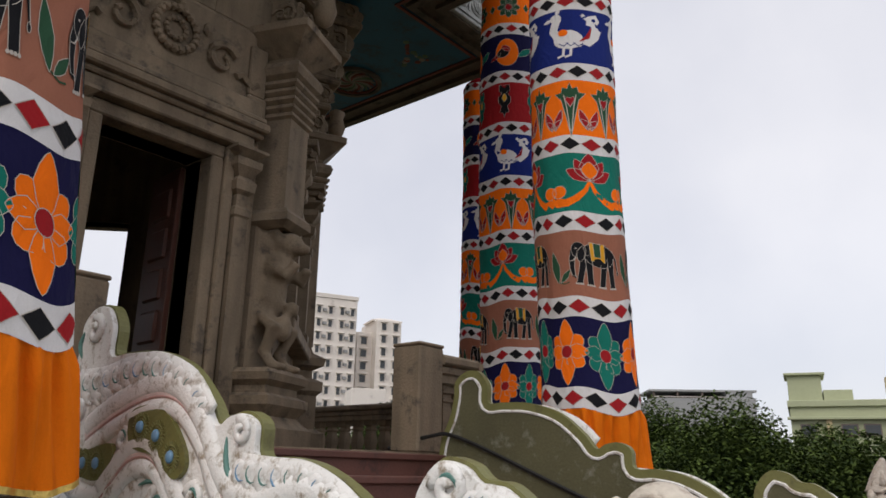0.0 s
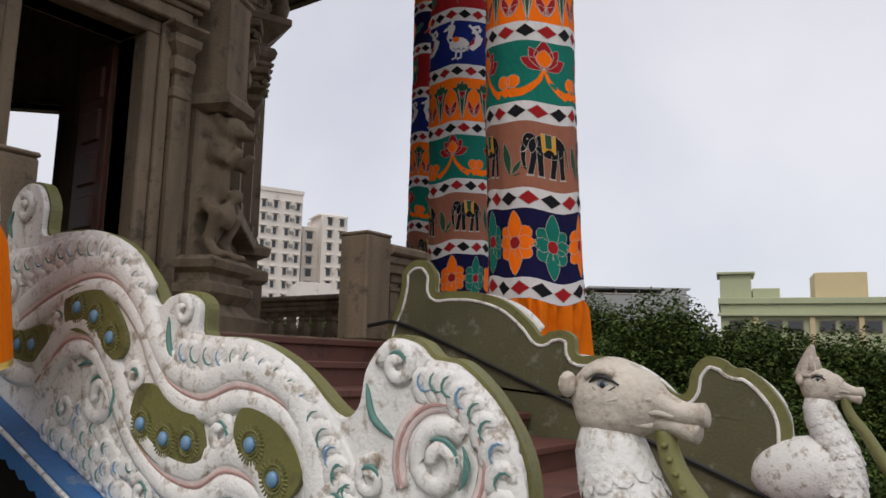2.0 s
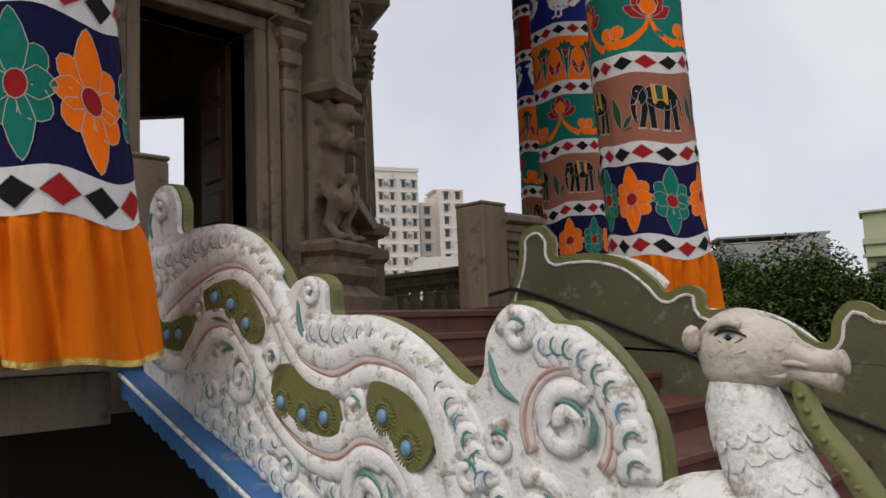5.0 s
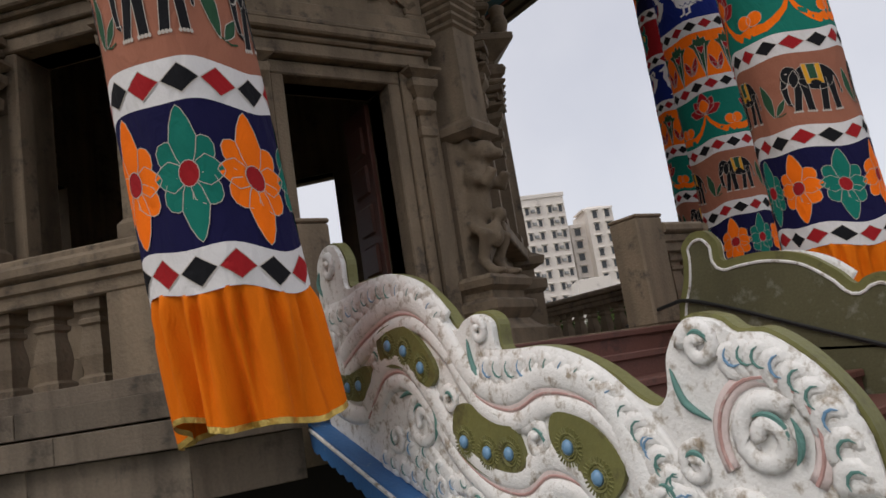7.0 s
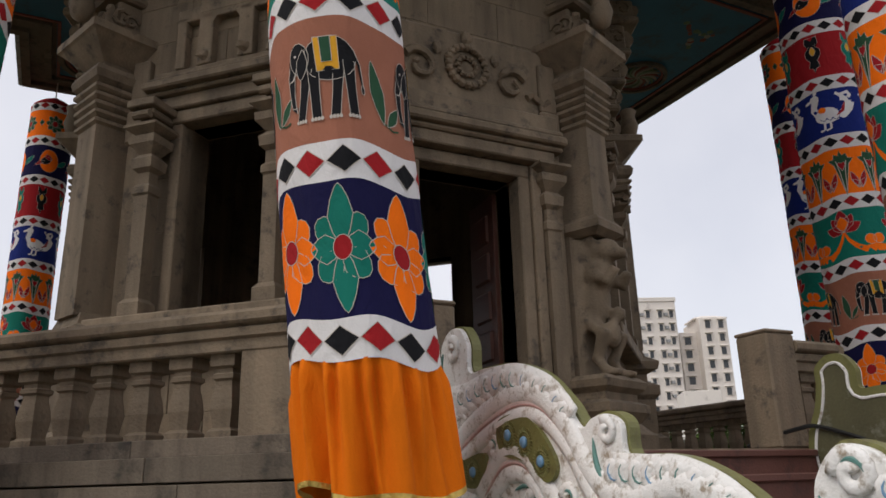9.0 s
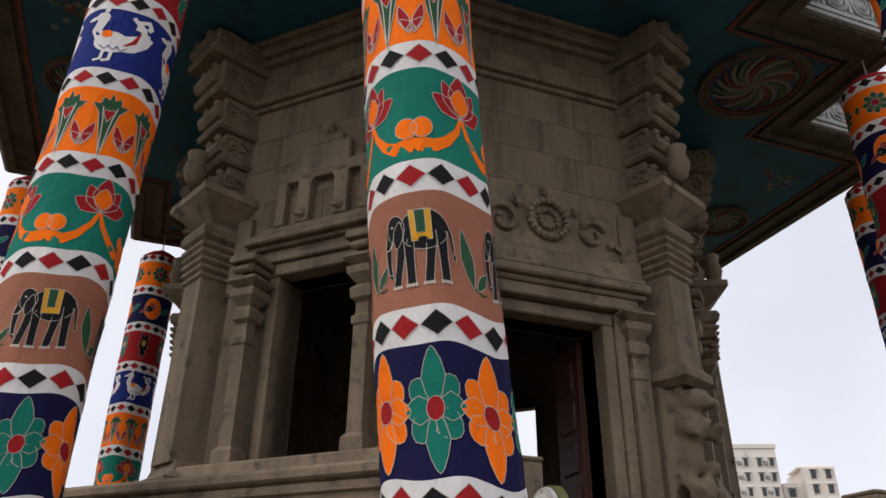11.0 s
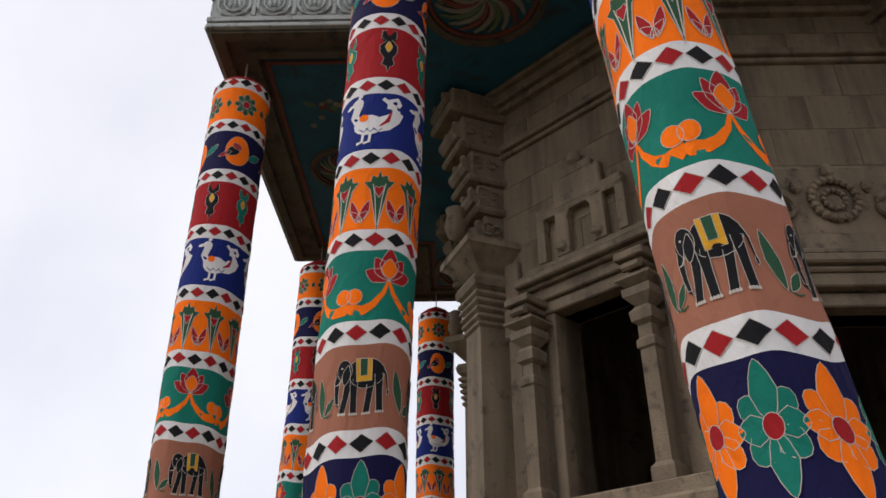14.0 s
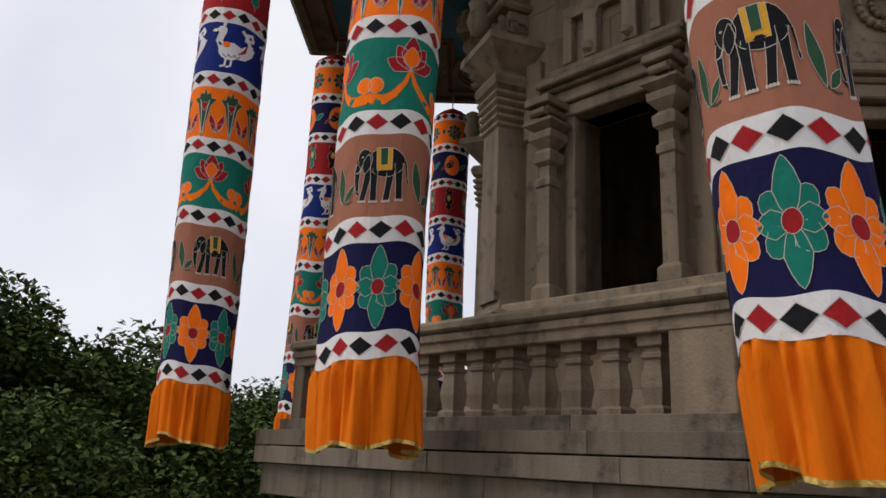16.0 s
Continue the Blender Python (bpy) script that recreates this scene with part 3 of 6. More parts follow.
def column(k, beast):
    p, a = corner(k, WALL_A - 0.02)
    t = thing("corner_column", (p.x, p.y, FLOOR), "moulded granite corner column with " + ("a rearing carved beast below its shaft" if beast else "a bulbous foot and ringed neck"), "column", "corner columns of the shrine")
    t.rotation_euler = (0, 0, a)
    Z = FLOOR
    S = STONE_CARVED
    low = 2.55 - Z if beast else 3.25 - Z
    b0 = [(0.46, 0), (0.46, 0.22), (0.40, 0.27), (0.34, 0.34), (0.42, 0.44), (0.42, 0.52), (0.33, 0.56), (0.33, low - 0.17), (0.40, low - 0.12), (0.42, low - 0.05), (0.36, low)]
    if not beast:
        b0 = [(0.46, 0), (0.46, 0.30), (0.36, 0.36), (0.36, 0.80), (0.42, 0.86), (0.42, 0.98), (0.30, 1.04), (0.30, 1.14), (0.42, 1.20), (0.44, 1.30), (0.30, 1.38), (0.26, low)]
    part("base", rings(bmesh.new(), b0), S, t)
    s0 = low
    if beast:
        part("inner_shaft", box(bmesh.new(), -0.22, 0.22, -0.02, 0.3, low, 4.12 - Z, 0.02), S, t)
        part("ledge", rings(bmesh.new(), [(0.18, 4.04 - Z), (0.27, 4.10 - Z), (0.27, 4.18 - Z), (0.22, 4.24 - Z)], m=Matrix.Translation((0, -0.12, 0))), S, t)
        s0 = 4.20 - Z
        bmx = statue_mesh()
        st = part("beast_statue", bmx, S, t, "carved rearing beast", smooth=True)
        st.location = (0, 0, low - 0.02)
        r = st.modifiers.new("fuse", "REMESH")
        r.mode, r.voxel_size, r.use_smooth_shade = "VOXEL", 0.032, True
    yo = Matrix.Translation((0, -0.10, 0))
    part("shaft", rings(bmesh.new(), [(0.215, s0 - 0.02), (0.205, 5.28 - Z)], m=yo), S, t)
    nk = []
    for j in range(5):
        z = 5.28 - Z + j * 0.096
        nk += [(0.205 + 0.012 * j, z), (0.240 + 0.010 * j, z + 0.025), (0.240 + 0.010 * j, z + 0.06), (0.20 + 0.010 * j, z + 0.085)]
    part("ringed_neck", rings(bmesh.new(), nk, m=yo), S, t)
    part("cushion", rings(bmesh.new(), [(0.22, 5.75 - Z), (0.29, 5.80 - Z), (0.31, 5.88 - Z), (0.28, 5.95 - Z), (0.18, 5.98 - Z), (0.20, 6.06 - Z)], m=yo), S, t)
    part("abacus", rings(bmesh.new(), [(0.20, 6.04 - Z), (0.31, 6.14 - Z), (0.42, 6.25 - Z), (0.45, 6.27 - Z), (0.45, 6.36 - Z), (0.42, 6.38 - Z)], m=yo), S, t)
    # scrolled corbels that step outward to the eave
    bm = bmesh.new()
    z = 6.38 - Z
    for j, (hh, o, w) in enumerate(((0.47, 0.20, 0.20), (0.10, 0.34, 0.27), (0.34, 0.30, 0.23), (0.09, 0.46, 0.31), (0.40, 0.40, 0.26), (0.10, 0.58, 0.33), (0.44, 0.52, 0.28), (0.12, 0.74, 0.36), (0.30, 0.68, 0.32))):
        box(bm, -w, w, -o, 0.3, z, z + hh + 0.01, 0.03)
        if hh > 0.2:
            # rolled nose and side volutes
            tube(bm, [(-w * 0.9, -o, z + hh * 0.45), (w * 0.9, -o, z + hh * 0.45)], hh * 0.30, 10)
            for sx in (-1, 1):
                for f, r0 in ((0.75, 0.13), (0.25, 0.10)):
                    pts = [(sx * (w + 0.008), -o * f + (r0 - r0 * 0.1 * q) * math.cos(0.8 * q + f), z + hh * 0.5 + (r0 - r0 * 0.1 * q) * math.sin(0.8 * q + f)) for q in range(9)]
                    tube(bm, pts, 0.026, 5)
                blob(bm, (sx * w * 0.5, -o - 0.05, z + hh * 0.8), (0.07, 0.05, 0.06), sub=1)
        z += hh
    part("corbel", bm, S, t)
    bm = bmesh.new()
    rings(bm, [(0.02, 6.50 - Z), (0.10, 6.56 - Z), (0.14, 6.70 - Z), (0.10, 6.86 - Z), (0.13, 6.95 - Z), (0.06, 7.0 - Z)], 10, 0, m=Matrix.Translation((0, -0.52, 0)))
    part("pendant", bm, S, t, smooth=True)
    # flat half columns where the shaft meets both walls
    bm = bmesh.new()
    for sx in (-1, 1):
        q = Matrix.Rotation(sx * math.pi / 8, 4, "Z") @ Matrix.Translation((sx * 0.36, 0.0, 0))
        box(bm, -0.10, 0.10, -0.09, 0.12, 0.6, 5.1 - Z, 0.015, q)
        box(bm, -0.13, 0.13, -0.13, 0.12, 5.1 - Z, 5.5 - Z, 0.03, q)
        box(bm, -0.11, 0.11, -0.10, 0.12, 5.5 - Z, 6.1 - Z, 0.015, q)
    part("side_strip", bm, S, t)
    return t


for k in range(8):
    column(k, k in (0, 1))


# ---- balustrades ----
def baluster_mesh():
    bm = bmesh.new()
    rings(bm, [(0.085, 0), (0.085, 0.07), (0.060, 0.09), (0.066, 0.14), (0.076, 0.20), (0.070, 0.27), (0.056, 0.34), (0.056, 0.37), (0.072, 0.385), (0.072, 0.41), (0.058, 0.42), (0.058, 0.445), (0.085, 0.46), (0.085, 0.53)])
    bmesh.ops.recalc_face_normals(bm, faces=bm.faces)
    me = bpy.data.meshes.new("baluster")
    bm.to_mesh(me)
    me.materials.append(STONE_CARVED)
    return me


BALUSTER = baluster_mesh()
RAIL_TOP = 2.60


def balustrade(p, q, pier=(0.3, 0.3)):
    """Coping on square vase balusters between two points of the plan."""
    p, q = Vector((*p, 0)), Vector((*q, 0))
    d = q - p
    ln, a = d.length, math.atan2(d.y, d.x)
    t = thing("balustrade", (p.x, p.y, FLOOR), "grey stone balustrade with square vase balusters and a moulded coping", "balustrade", "terrace balustrades")
    t.rotation_euler = (0, 0, a)
    z = RAIL_TOP - FLOOR
    bm = bmesh.new()
    half = ((0.12, z - 0.25), (0.13, z - 0.24), (0.13, z - 0.175), (0.155, z - 0.16), (0.16, z - 0.11), (0.135, z - 0.10), (0.175, z - 0.085), (0.19, z - 0.07), (0.19, z - 0.025), (0.165, z))
    extrude_x(bm, [(-y, q) for y, q in half] + list(half[::-1]), 0, ln)
    part("coping", bm, STONE_CARVED, t)
    bm = bmesh.new()
    box(bm, 0, ln, -0.15, 0.15, 0, 0.075, 0.012)
    part("foot_rail", bm, STONE_CARVED, t)
    for s, w in ((0, pier[0]), (1, -pier[1])):
        if w:
            x0, x1 = sorted((s * ln, s * ln + w))
            part("pier", box(bmesh.new(), x0, x1, -0.12, 0.12, 0.07, z - 0.24, 0.01), STONE_CARVED, t)
    a0, a1 = pier[0], ln - pier[1]
    n = max(1, round((a1 - a0) / 0.31))
    for k in range(n):
        b = new("baluster", BALUSTER)
        b.parent = t
        b.location = (a0 + (a1 - a0) * (k + 0.5) / n, 0, 0.072)
        b.scale = (1, 1, (z - 0.25 - 0.072) / 0.53)
    return t


oc = octagon(RAIL_A)
GATE_L, GATE_R, GATE_Y = 2.03, 5.13, CY - RAIL_A
for k in range(1, 8):
    balustrade(oc[k], oc[(k + 1) % 8], (0.12, 0.42 if k == 7 else 0.12))
balustrade(oc[0], (GATE_L - 0.15, GATE_Y), (0.45, 0.0))
balustrade((GATE_R + 0.15, GATE_Y), oc[1], (0.0, 0.12))
for x in (GATE_L, GATE_R):
    t = thing("gate_post", (x, GATE_Y, FLOOR), "plain square grey stone post at the head of the stairs", "post", "stair head posts")
    part("shaft", box(bmesh.new(), -0.16, 0.16, -0.16, 0.16, 0, 0.90, 0.015), STONE_CARVED, t)
    part("cap", box(bmesh.new(), -0.165, 0.165, -0.165, 0.165, 0.90, 0.93, 0.01), STONE_CARVED, t)

# ---- stairs ----
stairs = thing("stairs", (CX, 4.2, 0.0), "flight of red granite steps up to the shrine door", "stairs", kind="structure")
RISE, TREAD, TOP_Y = 0.165, 0.43, 4.18
for k in range(10):
    y1, zt = TOP_Y - TREAD * (k - 1), FLOOR - 0.02 - RISE * k
    y0 = y1 - TREAD
    if k == 0:
        y1 = TOP_Y + 0.40
        y0 = TOP_Y
    bm = bmesh.new()
    box(bm, 2.14, 5.06, y0 - 0.03, y1, zt - 0.05, zt, 0.008)
    part("tread", bm, STEP, stairs, world=True)
    if zt - 0.05 > 0.02:
        bm = bmesh.new()
        box(bm, 2.14, 5.06, y0, y1, max(0.0, zt - RISE - 0.06), zt - 0.052)
        part("riser", bm, STEP, stairs, world=True)

# ---- hanging cloth banners ----
BR, TOP_Z = 0.362, 8.50
CUTS = (2.20, 2.97, 3.74, 4.48, 5.22, 5.98, 6.74, 7.48, 8.16)
WB = 0.090


def br(z):
    """Radius of the cloth tube at a height over the ground, drawn in a little by its inner hoops."""
    return BR * (1 + 0.010 * math.cos(2 * math.pi * (z - 2.2) / 0.755))


SIZE = [1.0, 1.0, 0.0]


def wrap(u, z, lift, th=0.0):
    if SIZE[2]:
        u, z = u * SIZE[0], SIZE[2] + (z - SIZE[2]) * SIZE[1]
    a, r = th + u / BR, br(z) + (lift * 0.35 + 0.0008 if lift else 0)
    return Vector((r * math.cos(a), r * math.sin(a), z - TOP_Z))


def patch(bm, pts, zc, lift=0.004, mi=0, cord=True, ci=1, flip=1, width=0.0034):
    """A sewn piece of cloth, (along, up) in metres about the band's middle, with pale piping round it."""
    pts = [(flip * u, v) for u, v in pts]
    cu, cv = sum(p[0] for p in pts) / len(pts), sum(p[1] for p in pts) / len(pts)
    prev = None
    for s in (1.0, 0.66, 0.33):
        row = [bm.verts.new(wrap(cu + (u - cu) * s, zc + cv + (v - cv) * s, lift)) for u, v in pts]
        if prev:
            for k in range(len(row)):
                bm.faces.new((prev[k], prev[(k + 1) % len(row)], row[(k + 1) % len(row)], row[k])).material_index = mi
        prev = row
    c = bm.verts.new(wrap(cu, zc + cv, lift))
    for k in range(len(prev)):
        bm.faces.new((prev[k], prev[(k + 1) % len(prev)], c)).material_index = mi
    if cord:
        ribbon(bm, list(pts) + [pts[0]], zc, width, lift + 0.003, ci)


def ribbon(bm, pts, zc, width, lift=0.007, mi=1, taper=None, flip=1):
    rows = []
    for i, p in enumerate(pts):
        a, b = Vector(pts[max(i - 1, 0)]), Vector(pts[min(i + 1, len(pts) - 1)])
        d = (b - a)
        d = d.normalized() if d.length else Vector((1, 0))
        w = width / 2 * (taper(i / (len(pts) - 1)) if taper else 1)
        rows.append([bm.verts.new(wrap(flip * (p[0] + sg * -d.y * w), zc + p[1] + sg * d.x * w, lift)) for sg in (-1, 1)])
    for a, b in zip(rows, rows[1:]):
        bm.faces.new((a[0], b[0], b[1], a[1])).material_index = mi


def oval(cu, cv, a, b, n=14, turn=0.0, point=0.0):
    out = []
    for k in range(n):
        t = 2 * math.pi * k / n
        x, y = a * math.cos(t), b * math.sin(t)
        if point:
            x *= 1 - point * abs(math.sin(t)) ** 3
        out.append((cu + x * math.cos(turn) - y * math.sin(turn), cv + x * math.sin(turn) + y * math.cos(turn)))
    return out


def petal(cu, cv, ang, ln, w, n=12, tip=0.6):
    """A pointed leaf from a point outward."""
    out = []
    for k in range(n):
        t = 2 * math.pi * k / n
        x = ln * (0.5 - 0.5 * math.cos(t))
        y = w * math.sin(t) * (1 - tip * (x / ln) ** 2) * (0.35 + 0.65 * min(1, x / ln * 2.2))
        out.append((cu + x * math.cos(ang) - y * math.sin(ang), cv + x * math.sin(ang) + y * math.cos(ang)))
    return out


def motif_flower(bm, zc):
    for k in (1, 3, 5, 7):
        a = k * math.pi / 4
        a += 0.10 * (1 if k in (1, 5) else -1)
        patch(bm, petal(0, 0, a, 0.165, 0.062, tip=0.05), zc, 0.004 + 0.0004 * k, 0)
    for a, ln, w in ((0, 0.15, 0.072), (math.pi, 0.15, 0.072), (math.pi / 2, 0.268, 0.066), (-math.pi / 2, 0.268, 0.066)):
        patch(bm, petal(0, 0, a, ln, w, tip=0.55), zc, 0.009, 0)
    patch(bm, oval(0, 0, 0.042, 0.052), zc, 0.013, 2)


def motif_elephant(bm, zc):
    """A walking elephant facing along -u: far legs, body, near legs, head with ear and trunk, tail, saddle cloth."""
    K = 0

    def leg(u0, u1, lift, w=0.025):
        patch(bm, [(u0 - w * 1.2, 0.07), (u0 + w * 1.2, 0.07), (u0 * 0.5 + u1 * 0.5 + w * 0.95, -0.06), (u1 + w * 0.92, -0.175), (u1 - w * 0.92, -0.175), (u0 * 0.5 + u1 * 0.5 - w * 0.95, -0.06)], zc, lift, K)
        for j in range(4):
            patch(bm, oval(u1 - 0.024 + j * 0.016, -0.178, 0.0085, 0.010, 6), zc, lift + 0.003, 1, cord=False)

    leg(-0.060, -0.108, 0.003)
    leg(0.100, 0.068, 0.003)
    patch(bm, oval(0.055, 0.085, 0.132, 0.100, 20, -0.12), zc, 0.006, K)
    leg(-0.030, -0.022, 0.008)
    leg(0.148, 0.160, 0.008)
    patch(bm, oval(0.055, 0.095, 0.118, 0.082, 18, -0.12), zc, 0.010, K, cord=False)
    patch(bm, oval(-0.105, 0.105, 0.058, 0.070, 16, 0.15), zc, 0.009, K)
    ribbon(bm, [(-0.142, 0.10), (-0.160, 0.03), (-0.160, -0.05), (-0.150, -0.11), (-0.128, -0.125)], zc, 0.050, 0.011, K, lambda q: 1.1 - 0.62 * q)
    for g in (-1, 1):
        ribbon(bm, [(-0.142 + g * 0.027, 0.08), (-0.160 + g * 0.024, 0.03), (-0.160 + g * 0.018, -0.05), (-0.150 + g * 0.014, -0.11), (-0.128, -0.125 - g * 0.012)], zc, 0.0042, 0.013)
    patch(bm, petal(-0.075, 0.140, -1.75, 0.135, 0.036, 14, 0.35), zc, 0.014, K)
    patch(bm, oval(-0.125, 0.120, 0.009, 0.006, 8), zc, 0.014, 1, cord=False)
    ribbon(bm, [(-0.125, 0.045), (-0.150, 0.015), (-0.178, 0.012)], zc, 0.011, 0.015, 1, lambda q: 1.0 - 0.6 * q)
    ribbon(bm, [(0.168, 0.12), (0.200, 0.06), (0.214, -0.03)], zc, 0.016, 0.012, K, lambda q: 1.0 - 0.4 * q)
    ribbon(bm, [(0.176, 0.125), (0.209, 0.06), (0.221, -0.04)], zc, 0.0042, 0.013)
    patch(bm, oval(0.216, -0.05, 0.010, 0.022, 8), zc, 0.013, K)
    patch(bm, [(-0.022, 0.185), (0.095, 0.180), (0.100, 0.03), (-0.010, 0.03)], zc, 0.015, 3)
    patch(bm, [(0.008, 0.182), (0.062, 0.180), (0.066, 0.068), (0.016, 0.068)], zc, 0.019, 4)


def motif_leaf(bm, zc):
    patch(bm, petal(0.0, -0.16, 1.75, 0.27, 0.045), zc, 0.005, 4)
    patch(bm, petal(0.02, -0.16, 0.9, 0.13, 0.03), zc, 0.006, 4)
    ribbon(bm, [(0.0, -0.15), (0.05, -0.17), (0.09, -0.16)], zc, 0.008, 0.008, 4)


def motif_lotus(bm, zc):
    for a, ln, w in ((0.55, 0.15, 0.055), (math.pi - 0.55, 0.15, 0.055), (1.1, 0.175, 0.05), (math.pi - 1.1, 0.175, 0.05), (math.pi / 2, 0.21, 0.065)):
        patch(bm, petal(0, 0.015, a, ln, w), zc, 0.005 + 0.001 * w * 10, 2)
    patch(bm, petal(0, 0.03, math.pi / 2, 0.13, 0.055), zc, 0.011, 3)


def motif_scroll(bm, zc):
    for s in (-1,):
        p = [(0, 0.02), (s * 0.03, -0.06), (s * 0.09, -0.13), (s * 0.15, -0.165), (s * 0.21, -0.16), (s * 0.232, -0.12), (s * 0.225, -0.09)]
        ribbon(bm, p, zc, 0.10, 0.006, 3, lambda q: 0.15 + 0.9 * q)
        patch(bm, oval(s * 0.205, -0.075, 0.050, 0.050), zc, 0.008, 3)


def motif_scroll_right(bm, zc):
    p = [(0, 0.02), (0.03, -0.06), (0.09, -0.13), (0.15, -0.165), (0.21, -0.16), (0.232, -0.12), (0.225, -0.09)]
    ribbon(bm, p, zc, 0.10, 0.006, 3, lambda q: 0.15 + 0.9 * q)
    patch(bm, oval(0.205, -0.075, 0.050, 0.050), zc, 0.008, 3)


def motif_tulip(bm, zc):
    p = [(0.0, -0.24), (-0.022, -0.10), (-0.05, 0.06), (-0.088, 0.115), (-0.05, 0.12), (-0.042, 0.165), (-0.014, 0.15), (0.0, 0.20), (0.014, 0.15), (0.042, 0.165), (0.05, 0.12), (0.088, 0.115), (0.05, 0.06), (0.022, -0.10)]
    patch(bm, p, zc, 0.005, 4)
    for s in (-1, 1):
        ribbon(bm, [(s * 0.004, -0.2), (s * 0.02, 0.0), (s * 0.035, 0.10)], zc, 0.006, 0.010, 1)
    patch(bm, [(0, 0.0), (-0.028, 0.06), (-0.02, 0.085), (0, 0.075), (0.02, 0.085), (0.028, 0.06)], zc, 0.009, 2)
    for s in (-1, 1):
        patch(bm, petal(s * 0.11, -0.18, math.pi / 2 - s * 0.25, 0.17, 0.028), zc, 0.005, 2)
        patch(bm, petal(s * 0.12, -0.17, math.pi / 2 + s * 0.7, 0.10, 0.024), zc, 0.006, 2)


def motif_bird(bm, zc):
    W = 1
    patch(bm, oval(-0.02, -0.03, 0.105, 0.085), zc, 0.005, W, cord=False)
    ribbon(bm, [(-0.09, -0.01), (-0.125, 0.06), (-0.105, 0.13), (-0.09, 0.16)], zc, 0.062, 0.006, W)
    patch(bm, oval(-0.105, 0.165, 0.042, 0.038), zc, 0.007, W, cord=False)
    patch(bm, petal(-0.13, 0.165, math.pi + 0.25, 0.07, 0.02), zc, 0.007, W, cord=False)
    patch(bm, petal(-0.10, 0.195, 1.2, 0.06, 0.02), zc, 0.007, W, cord=False)
    for k in range(6):
        ribbon(bm, [(0.04, -0.07 + 0.014 * k), (0.12 + 0.008 * k, -0.06 + 0.022 * k), (0.185 - 0.006 * k, 0.0 + 0.024 * k), (0.215 - 0.028 * k, 0.07 + 0.024 * k)], zc, 0.046, 0.006 + 0.0006 * k, W, lambda q: 1.1 - 0.5 * q)
    ribbon(bm, [(0.12, 0.10), (0.13, 0.17), (0.175, 0.185), (0.195, 0.15), (0.178, 0.125)], zc, 0.035, 0.009, W)
    ribbon(bm, [(0.06, -0.045), (0.115, 0.0), (0.14, 0.08)], zc, 0.022, 0.012, 2, lambda q: 0.4 + math.sin(math.pi * q))
    patch(bm, oval(-0.055, 0.03, 0.034, 0.030), zc, 0.010, 3, cord=False)
    for u in (-0.05, 0.0):
        ribbon(bm, [(u, -0.10), (u - 0.005, -0.17), (u - 0.045, -0.185)], zc, 0.02, 0.006, W)
    for k in range(3):
        ribbon(bm, [(-0.085 + 0.05 * k, -0.06), (-0.05 + 0.05 * k, -0.09), (-0.02 + 0.05 * k, -0.06)], zc, 0.007, 0.010, 5)


def motif_vase(bm, zc):
    p = [(-0.05, 0.225), (-0.055, 0.15), (-0.02, 0.12), (-0.062, 0.07), (-0.062, 0.0), (-0.03, -0.06), (-0.045, -0.13), (-0.012, -0.15), (0, -0.21),
         (0.012, -0.15), (0.045, -0.13), (0.03, -0.06), (0.062, 0.0), (0.062, 0.07), (0.02, 0.12), (0.055, 0.15), (0.05, 0.225)]
    patch(bm, p, zc, 0.005, 0)
    patch(bm, petal(0, 0.0, math.pi / 2, 0.11, 0.03), zc, 0.009, 3)


def motif_paisley(bm, zc):
    patch(bm, oval(0.0, 0.0, 0.135, 0.175, 18), zc, 0.005, 3)
    patch(bm, oval(-0.045, -0.005, 0.075, 0.055, 14, 0.5), zc, 0.009, 0)
    patch(bm, oval(-0.01, 0.05, 0.055, 0.035, 12, -0.5), zc, 0.011, 2)
    patch(bm, petal(-0.06, -0.01, math.pi + 0.5, 0.16, 0.03), zc, 0.007, 2)
    patch(bm, petal(0.13, -0.05, 0.6, 0.2, 0.05), zc, 0.005, 4)


def motif_rosette(bm, zc):
    for k in range(8):
        patch(bm, petal(0, 0, k * math.pi / 4, 0.13, 0.042, tip=0.25), zc, 0.005, 4)
    patch(bm, oval(0, 0, 0.04, 0.04), zc, 0.009, 2)
    patch(bm, [(0.17, 0), (0.205, 0.05), (0.24, 0), (0.205, -0.05)], zc, 0.005, 4)


def motif_diamond(bm, zc):
    patch(bm, [(-0.078, 0), (-0.039, 0.031), (0, 0.062), (0.039, 0.031), (0.078, 0), (0.039, -0.031), (0, -0.062), (-0.039, -0.031)], zc, 0.004, 0, width=0.004)


def turned(ob, deg):
    ob.rotation_euler = (0, 0, radians(deg))
    return ob


GROW = {"tulip": (1.4, 1.26), "lotus": (1.36, 1.26), "scroll": (1.18, 1.22), "white_bird": (1.2, 1.22), "black_vase": (1.25, 1.12), "green_vase": (1.25, 1.12), "elephant": (0.93, 1.06), "orange_flower": (1.12, 1.04), "green_flower": (1.0, 1.04), "curled_bird": (1.1, 1.2), "rosette": (1.15, 1.3), "leaf_sprig": (1.0, 1.1)}


def motif_set(name, build, zc, mats, parent, angles, label=""):
    """One motif, sewn on at several places round the tube; the copies share their mesh."""
    bm = bmesh.new()
    g = GROW.get(name, (1.0, 1.0))
    SIZE[:] = [g[0], g[1], zc]
    build(bm, zc)
    SIZE[:] = [1.0, 1.0, 0.0]
    bmesh.ops.recalc_face_normals(bm, faces=bm.faces)
    me = bpy.data.meshes.new(name)
    bm.to_mesh(me)
    for m in mats:
        me.materials.append(m)
    for a in angles:
        o = turned(new(name, me), a)
        o.parent = parent
        if label:
            o["label"] = label


